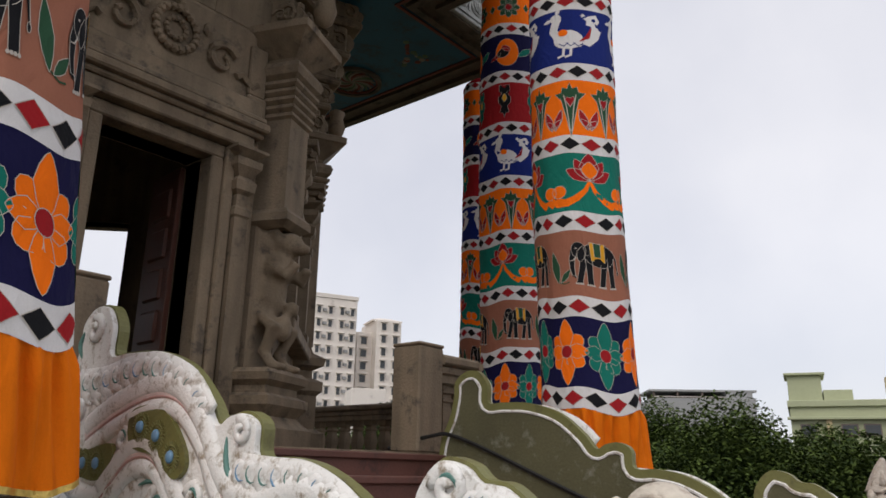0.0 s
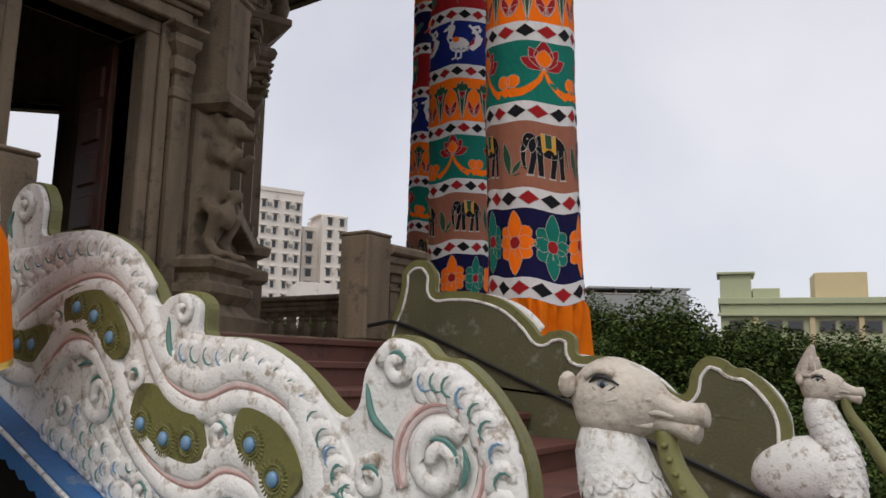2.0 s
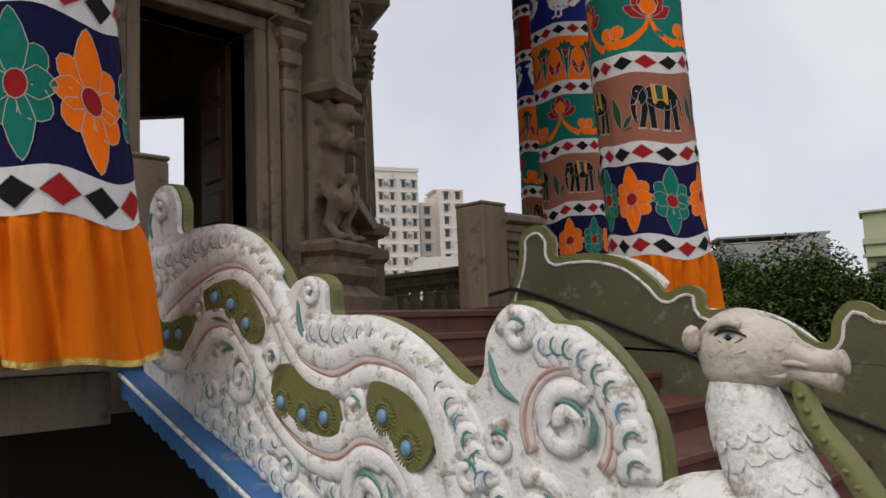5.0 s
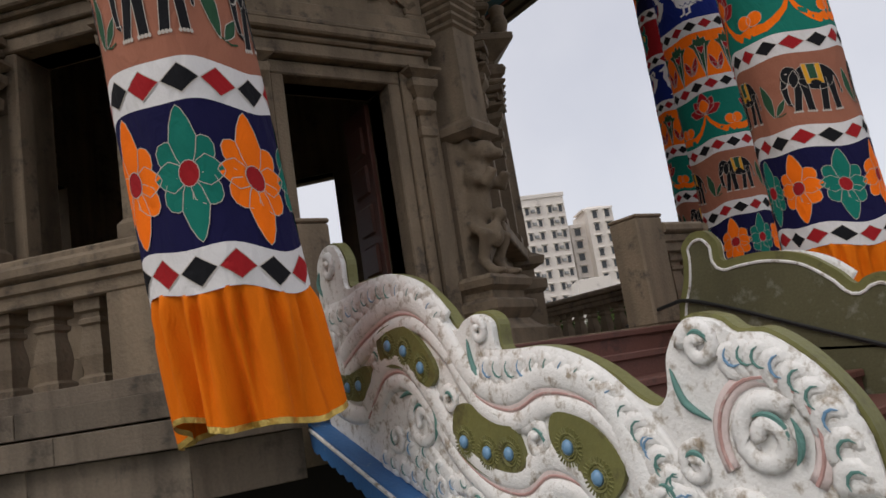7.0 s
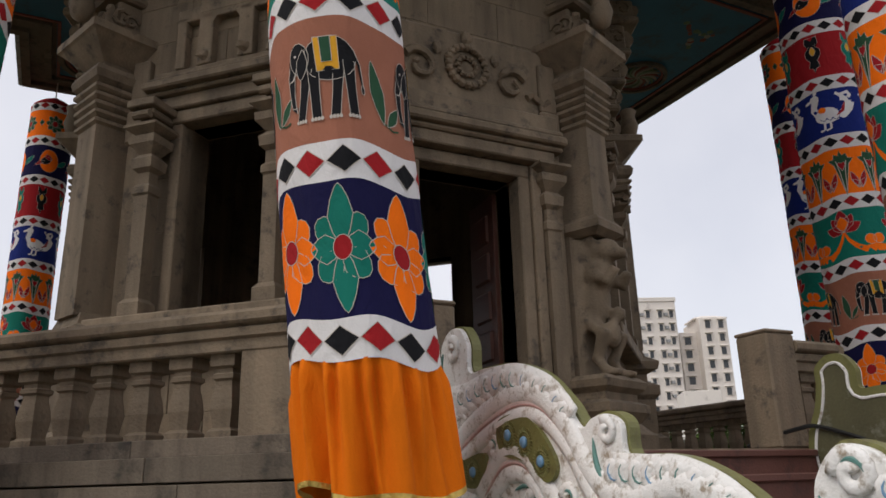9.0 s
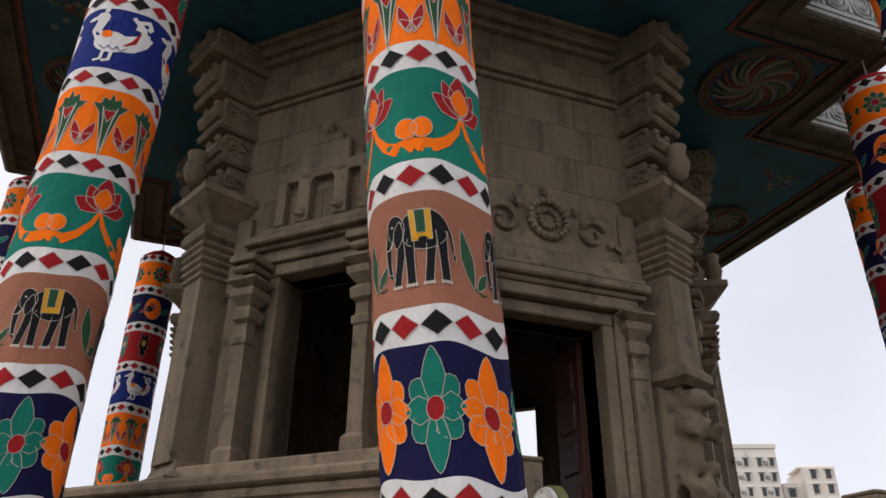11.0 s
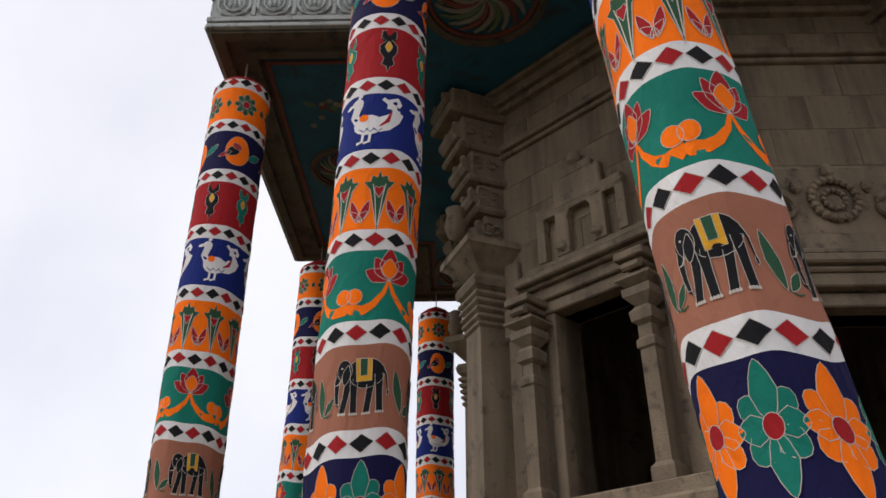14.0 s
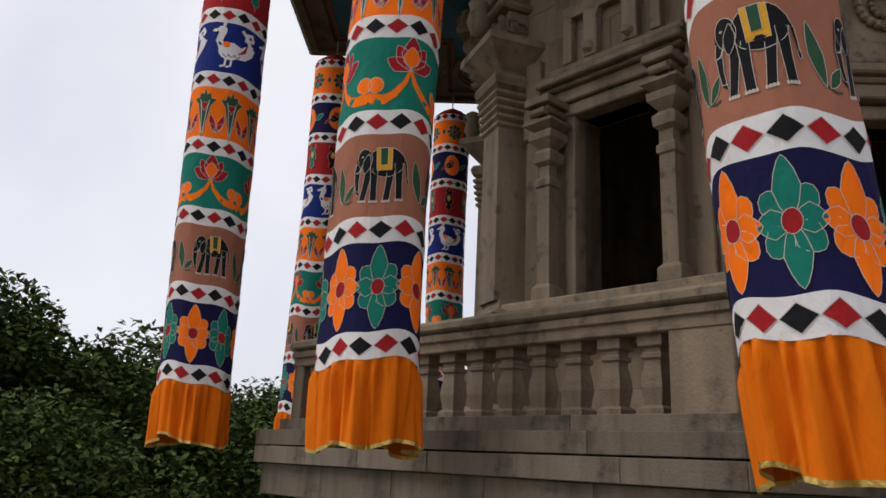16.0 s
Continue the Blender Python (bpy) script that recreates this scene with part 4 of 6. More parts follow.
def banner():
    t = thing("hanging_banner", (0, 0, TOP_Z), "long tubular patchwork cloth banner with sewn motifs hung from the eave", "banner", "patchwork banners round the eave")

    def tubeband(name, z0, z1, m, label=""):
        rows = max(2, round((z1 - z0) / 0.07))
        bm = bmesh.new()
        n = 56
        ring = []
        for j in range(rows + 1):
            z = z0 + (z1 - z0) * j / rows
            ring.append([bm.verts.new(wrap(2 * math.pi * BR * k / n, z, 0)) for k in range(n)])
        for a, b in zip(ring, ring[1:]):
            for k in range(n):
                bm.faces.new((a[k], a[(k + 1) % n], b[(k + 1) % n], b[k]))
        return part(name, bm, m, t, label, smooth=True)

    P = (CORD, C_RED, C_ORANGE, C_LEAF, C_GREEN, C_BLUE)
    bands = [
        ("navy_band", C_NAVY, [("orange_flower", motif_flower, (C_ORANGE, CORD, C_RED), [57 + 90 * k for k in range(4)]), ("green_flower", motif_flower, (C_GREEN, CORD, C_RED), [12 + 90 * k for k in range(4)])]),
        ("brown_band", C_BROWN, [("elephant", motif_elephant, (C_BLACK, CORD, C_RED, C_YELLOW, C_LEAF), [90 * k for k in range(4)]), ("leaf_sprig", motif_leaf, (C_BLACK, CORD, C_RED, C_YELLOW, C_LEAF), [48 + 90 * k for k in range(4)])]),
        ("green_band", C_GREEN, [("lotus", motif_lotus, (C_BLACK, CORD, C_RED, C_ORANGE), [18 + 90 * k for k in range(4)]), ("scroll", motif_scroll, (C_BLACK, CORD, C_RED, C_ORANGE), [18 + 90 * k for k in range(4)]), ("scroll", motif_scroll_right, (C_BLACK, CORD, C_RED, C_ORANGE), [18 + 90 * k for k in range(4)])]),
        ("orange_band", C_ORANGE, [("tulip", motif_tulip, (C_BLACK, CORD, C_RED, C_ORANGE, C_LEAF), [10 + 45 * k for k in range(8)])]),
        ("blue_band", C_BLUE, [("white_bird", motif_bird, (C_WHITE, C_WHITE, C_RED, C_ORANGE, C_LEAF, C_BLUE), [4 + 90 * k for k in range(4)])]),
        ("red_band", C_RED, [("black_vase", motif_vase, (C_BLACK, CORD, C_RED, C_YELLOW), [60 * k for k in range(0, 6, 2)]), ("green_vase", motif_vase, (C_GREEN, CORD, C_RED, C_YELLOW), [60 * k for k in range(1, 6, 2)])]),
        ("dark_band", C_NAVY, [("curled_bird", motif_paisley, (C_BLACK, CORD, C_RED, C_ORANGE, C_GREEN), [5 + 90 * k for k in range(4)])]),
        ("upper_orange_band", C_ORANGE, [("rosette", motif_rosette, (C_BLACK, CORD, C_RED, C_ORANGE, C_LEAF), [8 + 72 * k for k in range(5)])]),
    ]
    for i, (name, m, sets) in enumerate(bands):
        z0, z1 = CUTS[i] + WB, CUTS[i + 1] - WB
        b = tubeband(name, z0, z1, m)
        for nm, fn, mats, angs in sets:
            motif_set(nm, fn, (z0 + z1) / 2, mats, b, angs)
    for i, z in enumerate(CUTS):
        h = WB if i else WB * 0.95
        b = tubeband("white_band", z - h, z + (WB if i < 8 else WB * 0.6), C_WHITE)
        off = 13 * i
        motif_set("black_diamond", motif_diamond, z, (C_BLACK, CORD), b, [off + 360 / 14 * k for k in range(0, 14, 2)])
        motif_set("red_diamond", motif_diamond, z, (C_RED, CORD), b, [off + 360 / 14 * k for k in range(1, 14, 2)])
    # domed top, its knob and cord
    zt = CUTS[8] + WB * 0.6
    bm = rings(bmesh.new(), [(BR, zt - TOP_Z), (BR * 0.93, zt - TOP_Z + 0.06), (BR * 0.62, zt - TOP_Z + 0.16), (BR * 0.15, zt - TOP_Z + 0.26), (0.02, zt - TOP_Z + 0.28)], 28)
    part("domed_top", bm, C_RED, t, "dark red gathered top", smooth=True)
    part("cord", tube(bmesh.new(), [(0, 0, zt - TOP_Z + 0.26), (0, 0, EAVE_Z - TOP_Z + 0.0)], 0.012, 6), CORD, t)
    # gathered skirt
    n, bm, ring = 216, bmesh.new(), []
    z1, z0 = CUTS[0] - WB * 0.9, 1.58
    rr = random.Random(3)
    ph = [rr.random() * 6.28 for _ in range(5)]
    for j in range(23):
        q = j / 22
        z = z1 + (z0 - z1) * q
        row = []
        for k in range(n):
            a = 2 * math.pi * k / n
            f = 0.050 * math.sin(33 * a + ph[4] + 1.5 * math.sin(4 * a)) * min(1, q * 6 + 0.2) * (1 - 0.8 * q) + 0.075 * math.sin(19 * a + ph[0] + 1.8 * math.sin(3 * a)) * min(1, q * 5 + 0.2) * (1 - 0.35 * q) + 0.16 * q ** 0.7 * (2 * abs(math.sin(4 * a + 0.5 * ph[1] + 0.4 * q + 0.5 * math.sin(2 * a))) - 1.25) + 0.08 * q * math.sin(5 * a + ph[2])
            r = BR * (0.99 + f * 0.9)
            row.append(bm.verts.new((r * math.cos(a), r * math.sin(a), z - TOP_Z + 0.02 * q * math.sin(3 * a + ph[3]))))
        ring.append(row)
    for i, (a, b) in enumerate(zip(ring, ring[1:])):
        for k in range(n):
            f = bm.faces.new((a[k], a[(k + 1) % n], b[(k + 1) % n], b[k]))
            f.material_index = 1 if i == 21 else 0
    part("skirt", bm, (C_SAFF, GOLD), t, "saffron gathered skirt with a gold hem", smooth=True)
    return t


first = banner()
# plan place of the top, lean about x and y in degrees, turn of the motifs, width against depth, and the turn of single bands
SPOTS = (
    (0.61, 3.31, 0.4, -5.2, -25, 0.92, {"navy_band": -30, "brown_band": -25, "green_band": 7, "orange_band": -5}),
    (-0.88, 5.28, 0.0, 0.5, -14, 0.98, {"navy_band": -12, "brown_band": -8, "green_band": 1, "orange_band": -10, "blue_band": -21, "red_band": 0}),
    (-3.00, 7.60, 0.0, -0.5, 0, 0.97, {"navy_band": 18, "brown_band": 0, "green_band": -30, "blue_band": -4, "red_band": -28}),
    (-2.76, 12.45, 0, 0.3, 10, 1.0, {}),
    (-0.68, 14.5, 0, 0, 0, 1.0, {}),
    (6.0, 3.42, -0.3, -0.2, 6, 1.14, {"navy_band": 8, "brown_band": 12, "green_band": -3, "orange_band": -14, "blue_band": -4}),
    (8.0, 5.55, 0, 0, -8, 1.08, {"navy_band": 18, "brown_band": 9, "green_band": -34, "blue_band": -4}),
    (10.08, 7.55, 0, 0, 0, 1.0, {}))


def wind(p, seed):
    """Cloth in a light wind: soft lengthwise folds that deepen towards the skirt, a bowed line and slightly slack bands. p: n x 3 points under the hook."""
    rd = random.Random(seed)
    ph = [rd.random() * 6.28 for _ in range(8)]
    x, y, z = p[:, 0], p[:, 1], p[:, 2]
    g = np.clip(-z / 6.9, 0, 1)
    a, r = np.arctan2(y, x), np.hypot(x, y)
    near = np.clip(r / BR, 0, 1)
    k = 0.020 + 0.075 * g ** 2
    f = 1 + k * (0.55 * np.cos(2 * a + ph[0] + 0.5 * z) + 0.45 * np.cos(3 * a + ph[1] - 0.6 * z) + 0.28 * np.cos(5 * a + ph[2] + 0.9 * z) + 0.12 * np.cos(11 * a + ph[6] + 0.4 * np.sin(3 * z)))
    dz = (0.010 + 0.030 * g ** 2) * near * (np.cos(2 * a + ph[3]) + 0.5 * np.cos(5 * a + ph[4])) * np.clip(-z * 2, 0, 1)
    bx, by = 0.035 * g * np.sin(0.9 * z + ph[5]), 0.035 * g * np.sin(0.8 * z + ph[7])
    return np.stack([r * f * np.cos(a) + bx, r * f * np.sin(a) + by, z + dz], 1)


def blow(ob, to_top, seed):
    """Bends one cloth piece, and those sewn on it, in the frame of its banner."""
    m = to_top @ ob.matrix_basis
    me = ob.data.copy()
    ob.data = me
    co = np.empty(len(me.vertices) * 3)
    me.vertices.foreach_get("co", co)
    mm = np.array(m)
    q = co.reshape(-1, 3) @ mm[:3, :3].T + mm[:3, 3]
    inv = np.array(m.inverted())
    me.vertices.foreach_set("co", (wind(q, seed) @ inv[:3, :3].T + inv[:3, 3]).ravel())
    me.update()
    for c in ob.children:
        blow(c, m, seed)


placed = []
for i, (x, y, lx, ly, tn, wide, bands) in enumerate(SPOTS):
    face = math.degrees(math.atan2(-y, -x))
    # the wind presses each tube a little oval
    m = Matrix.Translation((x, y, TOP_Z - (0.09 if i == 0 else 0.0))) @ Matrix.Rotation(radians(lx), 4, "X") @ Matrix.Rotation(radians(ly), 4, "Y") @ Matrix.Rotation(radians(face), 4, "Z") @ Matrix.Diagonal((1 / wide, wide, 1, 1))
    o = first if i == 0 else copy_thing(first, m)
    placed.append((o, m, tn, bands))
for i, (o, m, tn, bands) in enumerate(placed):
    o.matrix_basis = m
    for c in o.children:
        c.rotation_euler.z = radians(bands.get(c.name.split(".")[0], tn))
        blow(c, Matrix.Identity(4), 40 + i)

from mathutils.geometry import intersect_line_line_2d

# ---- carved bird balustrades of the stairs ----
OUTLINE = ((4.17, 1.43), (4.25, 1.62), (4.23, 1.84), (4.14, 2.04), (4.10, 2.20), (4.09, 2.32), (3.98, 2.40), (3.85, 2.39), (3.76, 2.28), (3.75, 2.14), (3.60, 2.135), (3.36, 2.12), (3.10, 2.04), (2.90, 1.89), (2.80, 1.78),
           (2.72, 1.81), (2.62, 1.82), (2.53, 1.77), (2.51, 1.65), (2.36, 1.645), (2.18, 1.615), (1.99, 1.53), (1.82, 1.41), (1.74, 1.43), (1.71, 1.55), (1.62, 1.645), (1.51, 1.63), (1.45, 1.585), (1.36, 1.57), (1.25, 1.48), (1.157, 1.34), (1.130, 1.20), (1.145, 1.04))


BEAK = mat("grey_beak_plaster", (0.46, 0.40, 0.34), 0.75, 0.3, 14, 60, 0.5, (0.30, 0.22, 0.17), 0.4)
PINK_PALE = mat("pink_washed_plaster", (0.69, 0.57, 0.54), 0.75, 0.3, 9, 60, 0.3)
GREY_PLASTER = mat("greyed_white_plaster", (0.56, 0.50, 0.42), 0.75, 0.3, 10, 60, 0.4, (0.34, 0.26, 0.20), 0.4)
EYE = mat("eye_blue_grey", (0.20, 0.24, 0.27), 0.4, 0.2, 20)


def kerb_z(y):
    return 1.427 + 0.384 * (y - 4.175)


def stair_rail(x0, s):
    """The bird balustrade with its carved face at x0, facing s (-1 or 1) along x; its plain inner side is olive."""
    t = thing("bird_balustrade", (x0, 2.6, 0.9), "carved plaster bird balustrade, white outside, olive inside, beside the steps", "balustrade", "pair of bird balustrades")
    top = [(v.x, v.y) for v in spline([(y, z, 0) for y, z in OUTLINE], 5)]
    low = [(1.12, kerb_z(1.12)), (4.17, kerb_z(4.17) - 0.01)]
    poly = top + low
    X = lambda d: x0 + s * d

    def slab(pts, d0, d1, bevel=0.0):
        bm = bmesh.new()
        a = [bm.verts.new((X(d0), y, z)) for y, z in pts]
        b = [bm.verts.new((X(d1), y, z)) for y, z in pts]
        n = len(pts)
        bm.faces.new(a)
        bm.faces.new(b[::-1])
        for k in range(n):
            bm.faces.new((a[k], b[k], b[(k + 1) % n], a[(k + 1) % n]))
        return bm

    def inset(pts, d):
        out = []
        n = len(pts)
        for k in range(n):
            p, q, r = Vector(pts[k - 1]), Vector(pts[k]), Vector(pts[(k + 1) % n])
            e = (r - p)
            nn = Vector((e.y, -e.x)).normalized() if e.length else Vector((0, 0))
            out.append(tuple(q - nn * d))
        i = 0
        while i < len(out) - 2:
            a, b = Vector(out[i]), Vector(out[i + 1])
            for j in range(min(len(out) - 2, i + 30), i + 1, -1):
                hit = intersect_line_line_2d(a, b, Vector(out[j]), Vector(out[j + 1]))
                if hit:
                    out[i + 1:j + 1] = [tuple(hit)]
                    break
            i += 1
        return out

    def low(bm, k, d=0.0):
        for v in bm.verts:
            v.co.x = X(d) + (v.co.x - X(d)) * k
        return bm

    sg = 1
    if sum((a[0] * b[1] - b[0] * a[1]) for a, b in zip(poly, poly[1:] + poly[:1])) < 0:
        sg = -1
    part("core", slab(poly, -0.085, -0.03), OLIVE, t, "olive painted top edge", world=True)
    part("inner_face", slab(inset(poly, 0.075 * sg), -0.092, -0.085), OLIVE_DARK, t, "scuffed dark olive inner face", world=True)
    bm = bmesh.new()
    tube(bm, [(X(-0.091), y, z) for y, z in inset(top, 0.07 * sg)], 0.012, 6)
    part("white_edge_line", bm, WHITE, t, world=True)
    face = part("carved_face", slab(inset(poly, 0.012 * sg), -0.03, 0.0), WHITE, t, "weathered white plaster carving", world=True)
    md = face.modifiers.new("soft_edge", "BEVEL")
    md.width, md.segments, md.limit_method = 0.012, 2, "ANGLE"

    def line(name, pts, r, m, d=0.0, taper=None, k=1.0):
        path = spline([(X(d), y, z) for y, z in pts], 5)
        return part(name, low(tube(bmesh.new(), path, r, 8, taper), k, d), m, face, smooth=True, world=True)

    # rolls, pink grooves
    P1 = ((3.86, 1.72), (3.80, 1.75), (3.59, 1.83), (3.30, 1.90), (3.07, 1.87), (2.88, 1.72), (2.78, 1.58), (2.66, 1.47), (2.47, 1.42), (2.28, 1.47), (2.09, 1.44), (1.97, 1.36), (1.90, 1.22), (1.86, 1.05))
    P2 = ((3.66, 1.44), (3.56, 1.53), (3.41, 1.63), (3.22, 1.62), (3.04, 1.45), (2.91, 1.29), (2.70, 1.15), (2.48, 1.11), (2.32, 1.18), (2.16, 1.15), (2.06, 1.03), (2.0, 0.90))
    for p in (P1, P2):
        line("roll", [(y + 0.012, z + 0.058) for y, z in p], 0.058, WHITE, 0.0, None, 0.42)
        line("pink_wash", [(y + 0.006, z + 0.014) for y, z in p], 0.034, PINK_PALE, 0.006, None, 0.28)
        line("pink_groove", p, 0.008, PINK, 0.009)
        line("roll", [(y - 0.01, z - 0.048) for y, z in p], 0.044, WHITE, 0.0, None, 0.55)
    line("roll", ((4.06, 2.02), (4.13, 1.88), (4.15, 1.72), (4.08, 1.58), (3.92, 1.49), (3.72, 1.46), (3.58, 1.52)), 0.058, WHITE, 0.0, lambda q: 0.55 + 0.5 * math.sin(math.pi * q), 0.5)
    # olive plaques with blue bosses
    for pts, dots in (
            (((4.04, 1.70), (3.90, 1.57), (3.70, 1.53), (3.58, 1.60), (3.60, 1.70), (3.84, 1.67)), ((3.96, 1.645), (3.83, 1.61), (3.70, 1.61))),
            (((3.44, 1.84), (3.22, 1.86), (3.06, 1.76), (2.96, 1.62), (3.04, 1.55), (3.20, 1.64), (3.42, 1.69)), ((3.34, 1.77), (3.20, 1.73), (3.07, 1.64))),
            (((2.83, 1.46), (2.60, 1.42), (2.47, 1.34), (2.44, 1.20), (2.55, 1.15), (2.74, 1.19), (2.89, 1.30)), ((2.81, 1.31), (2.66, 1.265), (2.52, 1.26))),
            (((2.23, 1.40), (2.06, 1.36), (1.95, 1.25), (1.95, 1.17), (2.05, 1.10), (2.17, 1.19), (2.27, 1.30)), ((2.18, 1.28), (2.06, 1.18)))):
        loop = [(v.x, v.y) for v in spline([(y, z, 0) for y, z in pts], 5, True)]
        plaque = part("plaque", slab(loop, 0.0, 0.022), OLIVE, face, "olive plaque with ribbed edge", world=True)
        for y, z in dots:
            bm = bmesh.new()
            for k in range(26):
                a = 2 * math.pi * k / 26
                tube(bm, [(X(0.022), y + r * math.cos(a), z + r * math.sin(a)) for r in (0.046, 0.068)], 0.005, 4)
            for r in (0.033, 0.046):
                tube(bm, [(X(0.023), y + r * math.cos(a), z + r * math.sin(a)) for a in [2 * math.pi * k / 16 for k in range(17)]], 0.006, 5)
            part("boss_ring", bm, OLIVE, face, world=True)
            part("blue_boss", blob(bmesh.new(), (X(0.028), y, z), (0.016, 0.026, 0.028), sub=2), BLUE_DOT, face, "sky blue boss", smooth=True, world=True)
    # spirals and teal brush strokes
    def spiral(cy, cz, r, turns=1.6, hand=1, rad=0.03, start=1.2, teal=True):
        pts = []
        for j in range(int(14 * turns)):
            q = j / (14 * turns)
            a = start + hand * 2 * math.pi * turns * q
            pts.append((X(0.004 + 0.02 * q), cy + r * (1 - 0.85 * q) * math.cos(a), cz + r * (1 - 0.85 * q) * math.sin(a)))
        part("spiral", low(tube(bmesh.new(), pts, rad * 0.95, 8, lambda q: 1.0 - 0.3 * q), 0.6), WHITE, face, smooth=True, world=True)
        if teal:
            g = []
            for j in range(9):
                a = start + 0.9 + hand * 2.2 * j / 8
                g.append((X(0.016), cy + r * 0.62 * math.cos(a), cz + r * 0.62 * math.sin(a)))
            part("teal_stroke", low(tube(bmesh.new(), g, 0.0075, 6, lambda q: 0.3 + math.sin(math.pi * q)), 0.7, 0.016), TEAL_LINE, face, world=True)
            if r > 0.10:
                g = [(X(0.019), cy + r * 0.95 * math.cos(2.6 + 0.16 * j), cz + r * 0.95 * math.sin(2.6 + 0.16 * j)) for j in range(9)]
                part("teal_stroke", low(tube(bmesh.new(), g, 0.010, 6, lambda q: 0.2 + math.sin(math.pi * q)), 0.6, 0.019), TEAL_LINE, face, world=True)

    for a in ((3.14, 1.40, 0.13, 1.5, -1, 0.034, 2.0), (2.30, 0.98, 0.15, 1.5, -1, 0.036, 2.2), (2.36, 1.30, 0.075, 1.4, 1, 0.03, 0.5), (1.41, 1.29, 0.105, 1.5, -1, 0.034, 2.4), (1.57, 1.555, 0.065, 1.5, 1, 0.028, 0.0),
              (1.52, 1.03, 0.11, 1.5, 1, 0.03, 1.0), (1.28, 1.02, 0.09, 1.4, -1, 0.028, 1.4), (3.93, 2.27, 0.07, 1.4, 1, 0.03, 1.0, False), (2.62, 1.74, 0.05, 1.3, 1, 0.024, 1.0, False), (2.80, 1.05, 0.07, 1.4, 1, 0.026, 0.4),
              (1.80, 1.12, 0.07, 1.4, 1, 0.026, 0.4), (1.66, 1.22, 0.06, 1.3, -1, 0.024, 2.0), (3.51, 1.72, 0.062, 1.4, 1, 0.028, 0.4), (3.98, 1.88, 0.06, 1.4, -1, 0.028, 1.0), (2.90, 1.48, 0.06, 1.3, 1, 0.026, 0.2), (3.40, 1.34, 0.07, 1.3, -1, 0.026, 0.2), (2.02, 0.86, 0.07, 1.3, 1, 0.026, 0.2)):
        spiral(*a)
    ringp = [(X(0.006), 1.41 + 0.150 * math.cos(a), 1.285 + 0.165 * math.sin(a)) for a in [-0.5 + 4.4 * k / 24 for k in range(25)]]
    part("pink_groove", tube(bmesh.new(), ringp, 0.007, 6), PINK, face, world=True)
    part("pink_wash", low(tube(bmesh.new(), ringp, 0.026, 8), 0.25), PINK_PALE, face, smooth=True, world=True)
    for pts in (((4.05, 2.27), (4.075, 2.20), (4.04, 2.13)), ((2.71, 1.72), (2.69, 1.60), (2.60, 1.50)), ((1.69, 1.50), (1.66, 1.40), (1.58, 1.345)), ((3.33, 1.52), (3.22, 1.54), (3.13, 1.49)), ((2.47, 1.05), (2.36, 1.10), (2.24, 1.08)), ((4.16, 1.95), (4.19, 1.85), (4.17, 1.75)), ((4.20, 1.72), (4.20, 1.62), (4.15, 1.54))):
        line("teal_stroke", pts, 0.010, TEAL_LINE, 0.006, lambda q: 0.2 + math.sin(math.pi * q))
    # rows of leaf curls along the humps
    for path, n, size in ((((4.03, 2.00), (3.79, 2.00), (3.52, 2.035), (3.28, 2.03), (3.02, 1.94), (2.86, 1.80)), 14, 0.070), (((2.60, 1.59), (2.42, 1.575), (2.22, 1.56), (2.03, 1.485), (1.88, 1.36), (1.78, 1.22), (1.72, 1.08)), 16, 0.064),
                          (((1.47, 1.515), (1.38, 1.505), (1.28, 1.43), (1.205, 1.31), (1.185, 1.15)), 9, 0.054), (((3.55, 1.25), (3.35, 1.19), (3.10, 1.10), (2.85, 0.99), (2.6, 0.89), (2.35, 0.80)), 13, 0.05), (((4.18, 1.90), (4.19, 1.70), (4.12, 1.53)), 4, 0.045),
                          (((3.30, 1.36), (3.12, 1.25), (2.95, 1.13), (2.80, 1.16), (2.6, 1.03), (2.45, 0.98)), 9, 0.042), (((1.84, 1.30), (1.76, 1.20), (1.68, 1.08), (1.60, 0.93), (1.5, 0.80)), 8, 0.045),
                          (((2.22, 0.82), (2.0, 0.76), (1.8, 0.70), (1.6, 0.62), (1.35, 0.52)), 10, 0.045), (((3.92, 1.93), (3.70, 1.92), (3.48, 1.96), (3.25, 1.965), (3.05, 1.90)), 10, 0.034), (((2.55, 1.52), (2.35, 1.52), (2.18, 1.51), (2.02, 1.44)), 8, 0.034),
                          (((3.30, 1.30), (3.18, 1.20), (3.02, 1.10)), 4, 0.05), (((1.46, 0.86), (1.30, 0.84), (1.18, 0.95)), 5, 0.045)):
        run = spline([(y, z, 0) for y, z in path], 24)
        line("leaf_band", path, size * 1.15, WHITE, 0.0, None, 0.16)
        for j in range(n):
            c = run[int((len(run) - 1) * (j + 0.5) / n)]
            d = run[min(len(run) - 1, int((len(run) - 1) * (j + 0.5) / n) + 2)] - c
            a0 = math.atan2(d.y, d.x) + 1.0
            pts = [(X(0.002 + 0.022 * math.sin(q * 0.45)), c.x + size * (1.15 - q * 0.12) * math.cos(a0 + q * 0.55), c.y + size * (1.15 - q * 0.12) * math.sin(a0 + q * 0.55)) for q in range(8)]
            part("leaf_curl", low(tube(bmesh.new(), pts, size * 0.42, 7, lambda q: 0.5 + 0.7 * math.sin(2.6 * q + 0.3)), 0.34), WHITE, face, smooth=True, world=True)
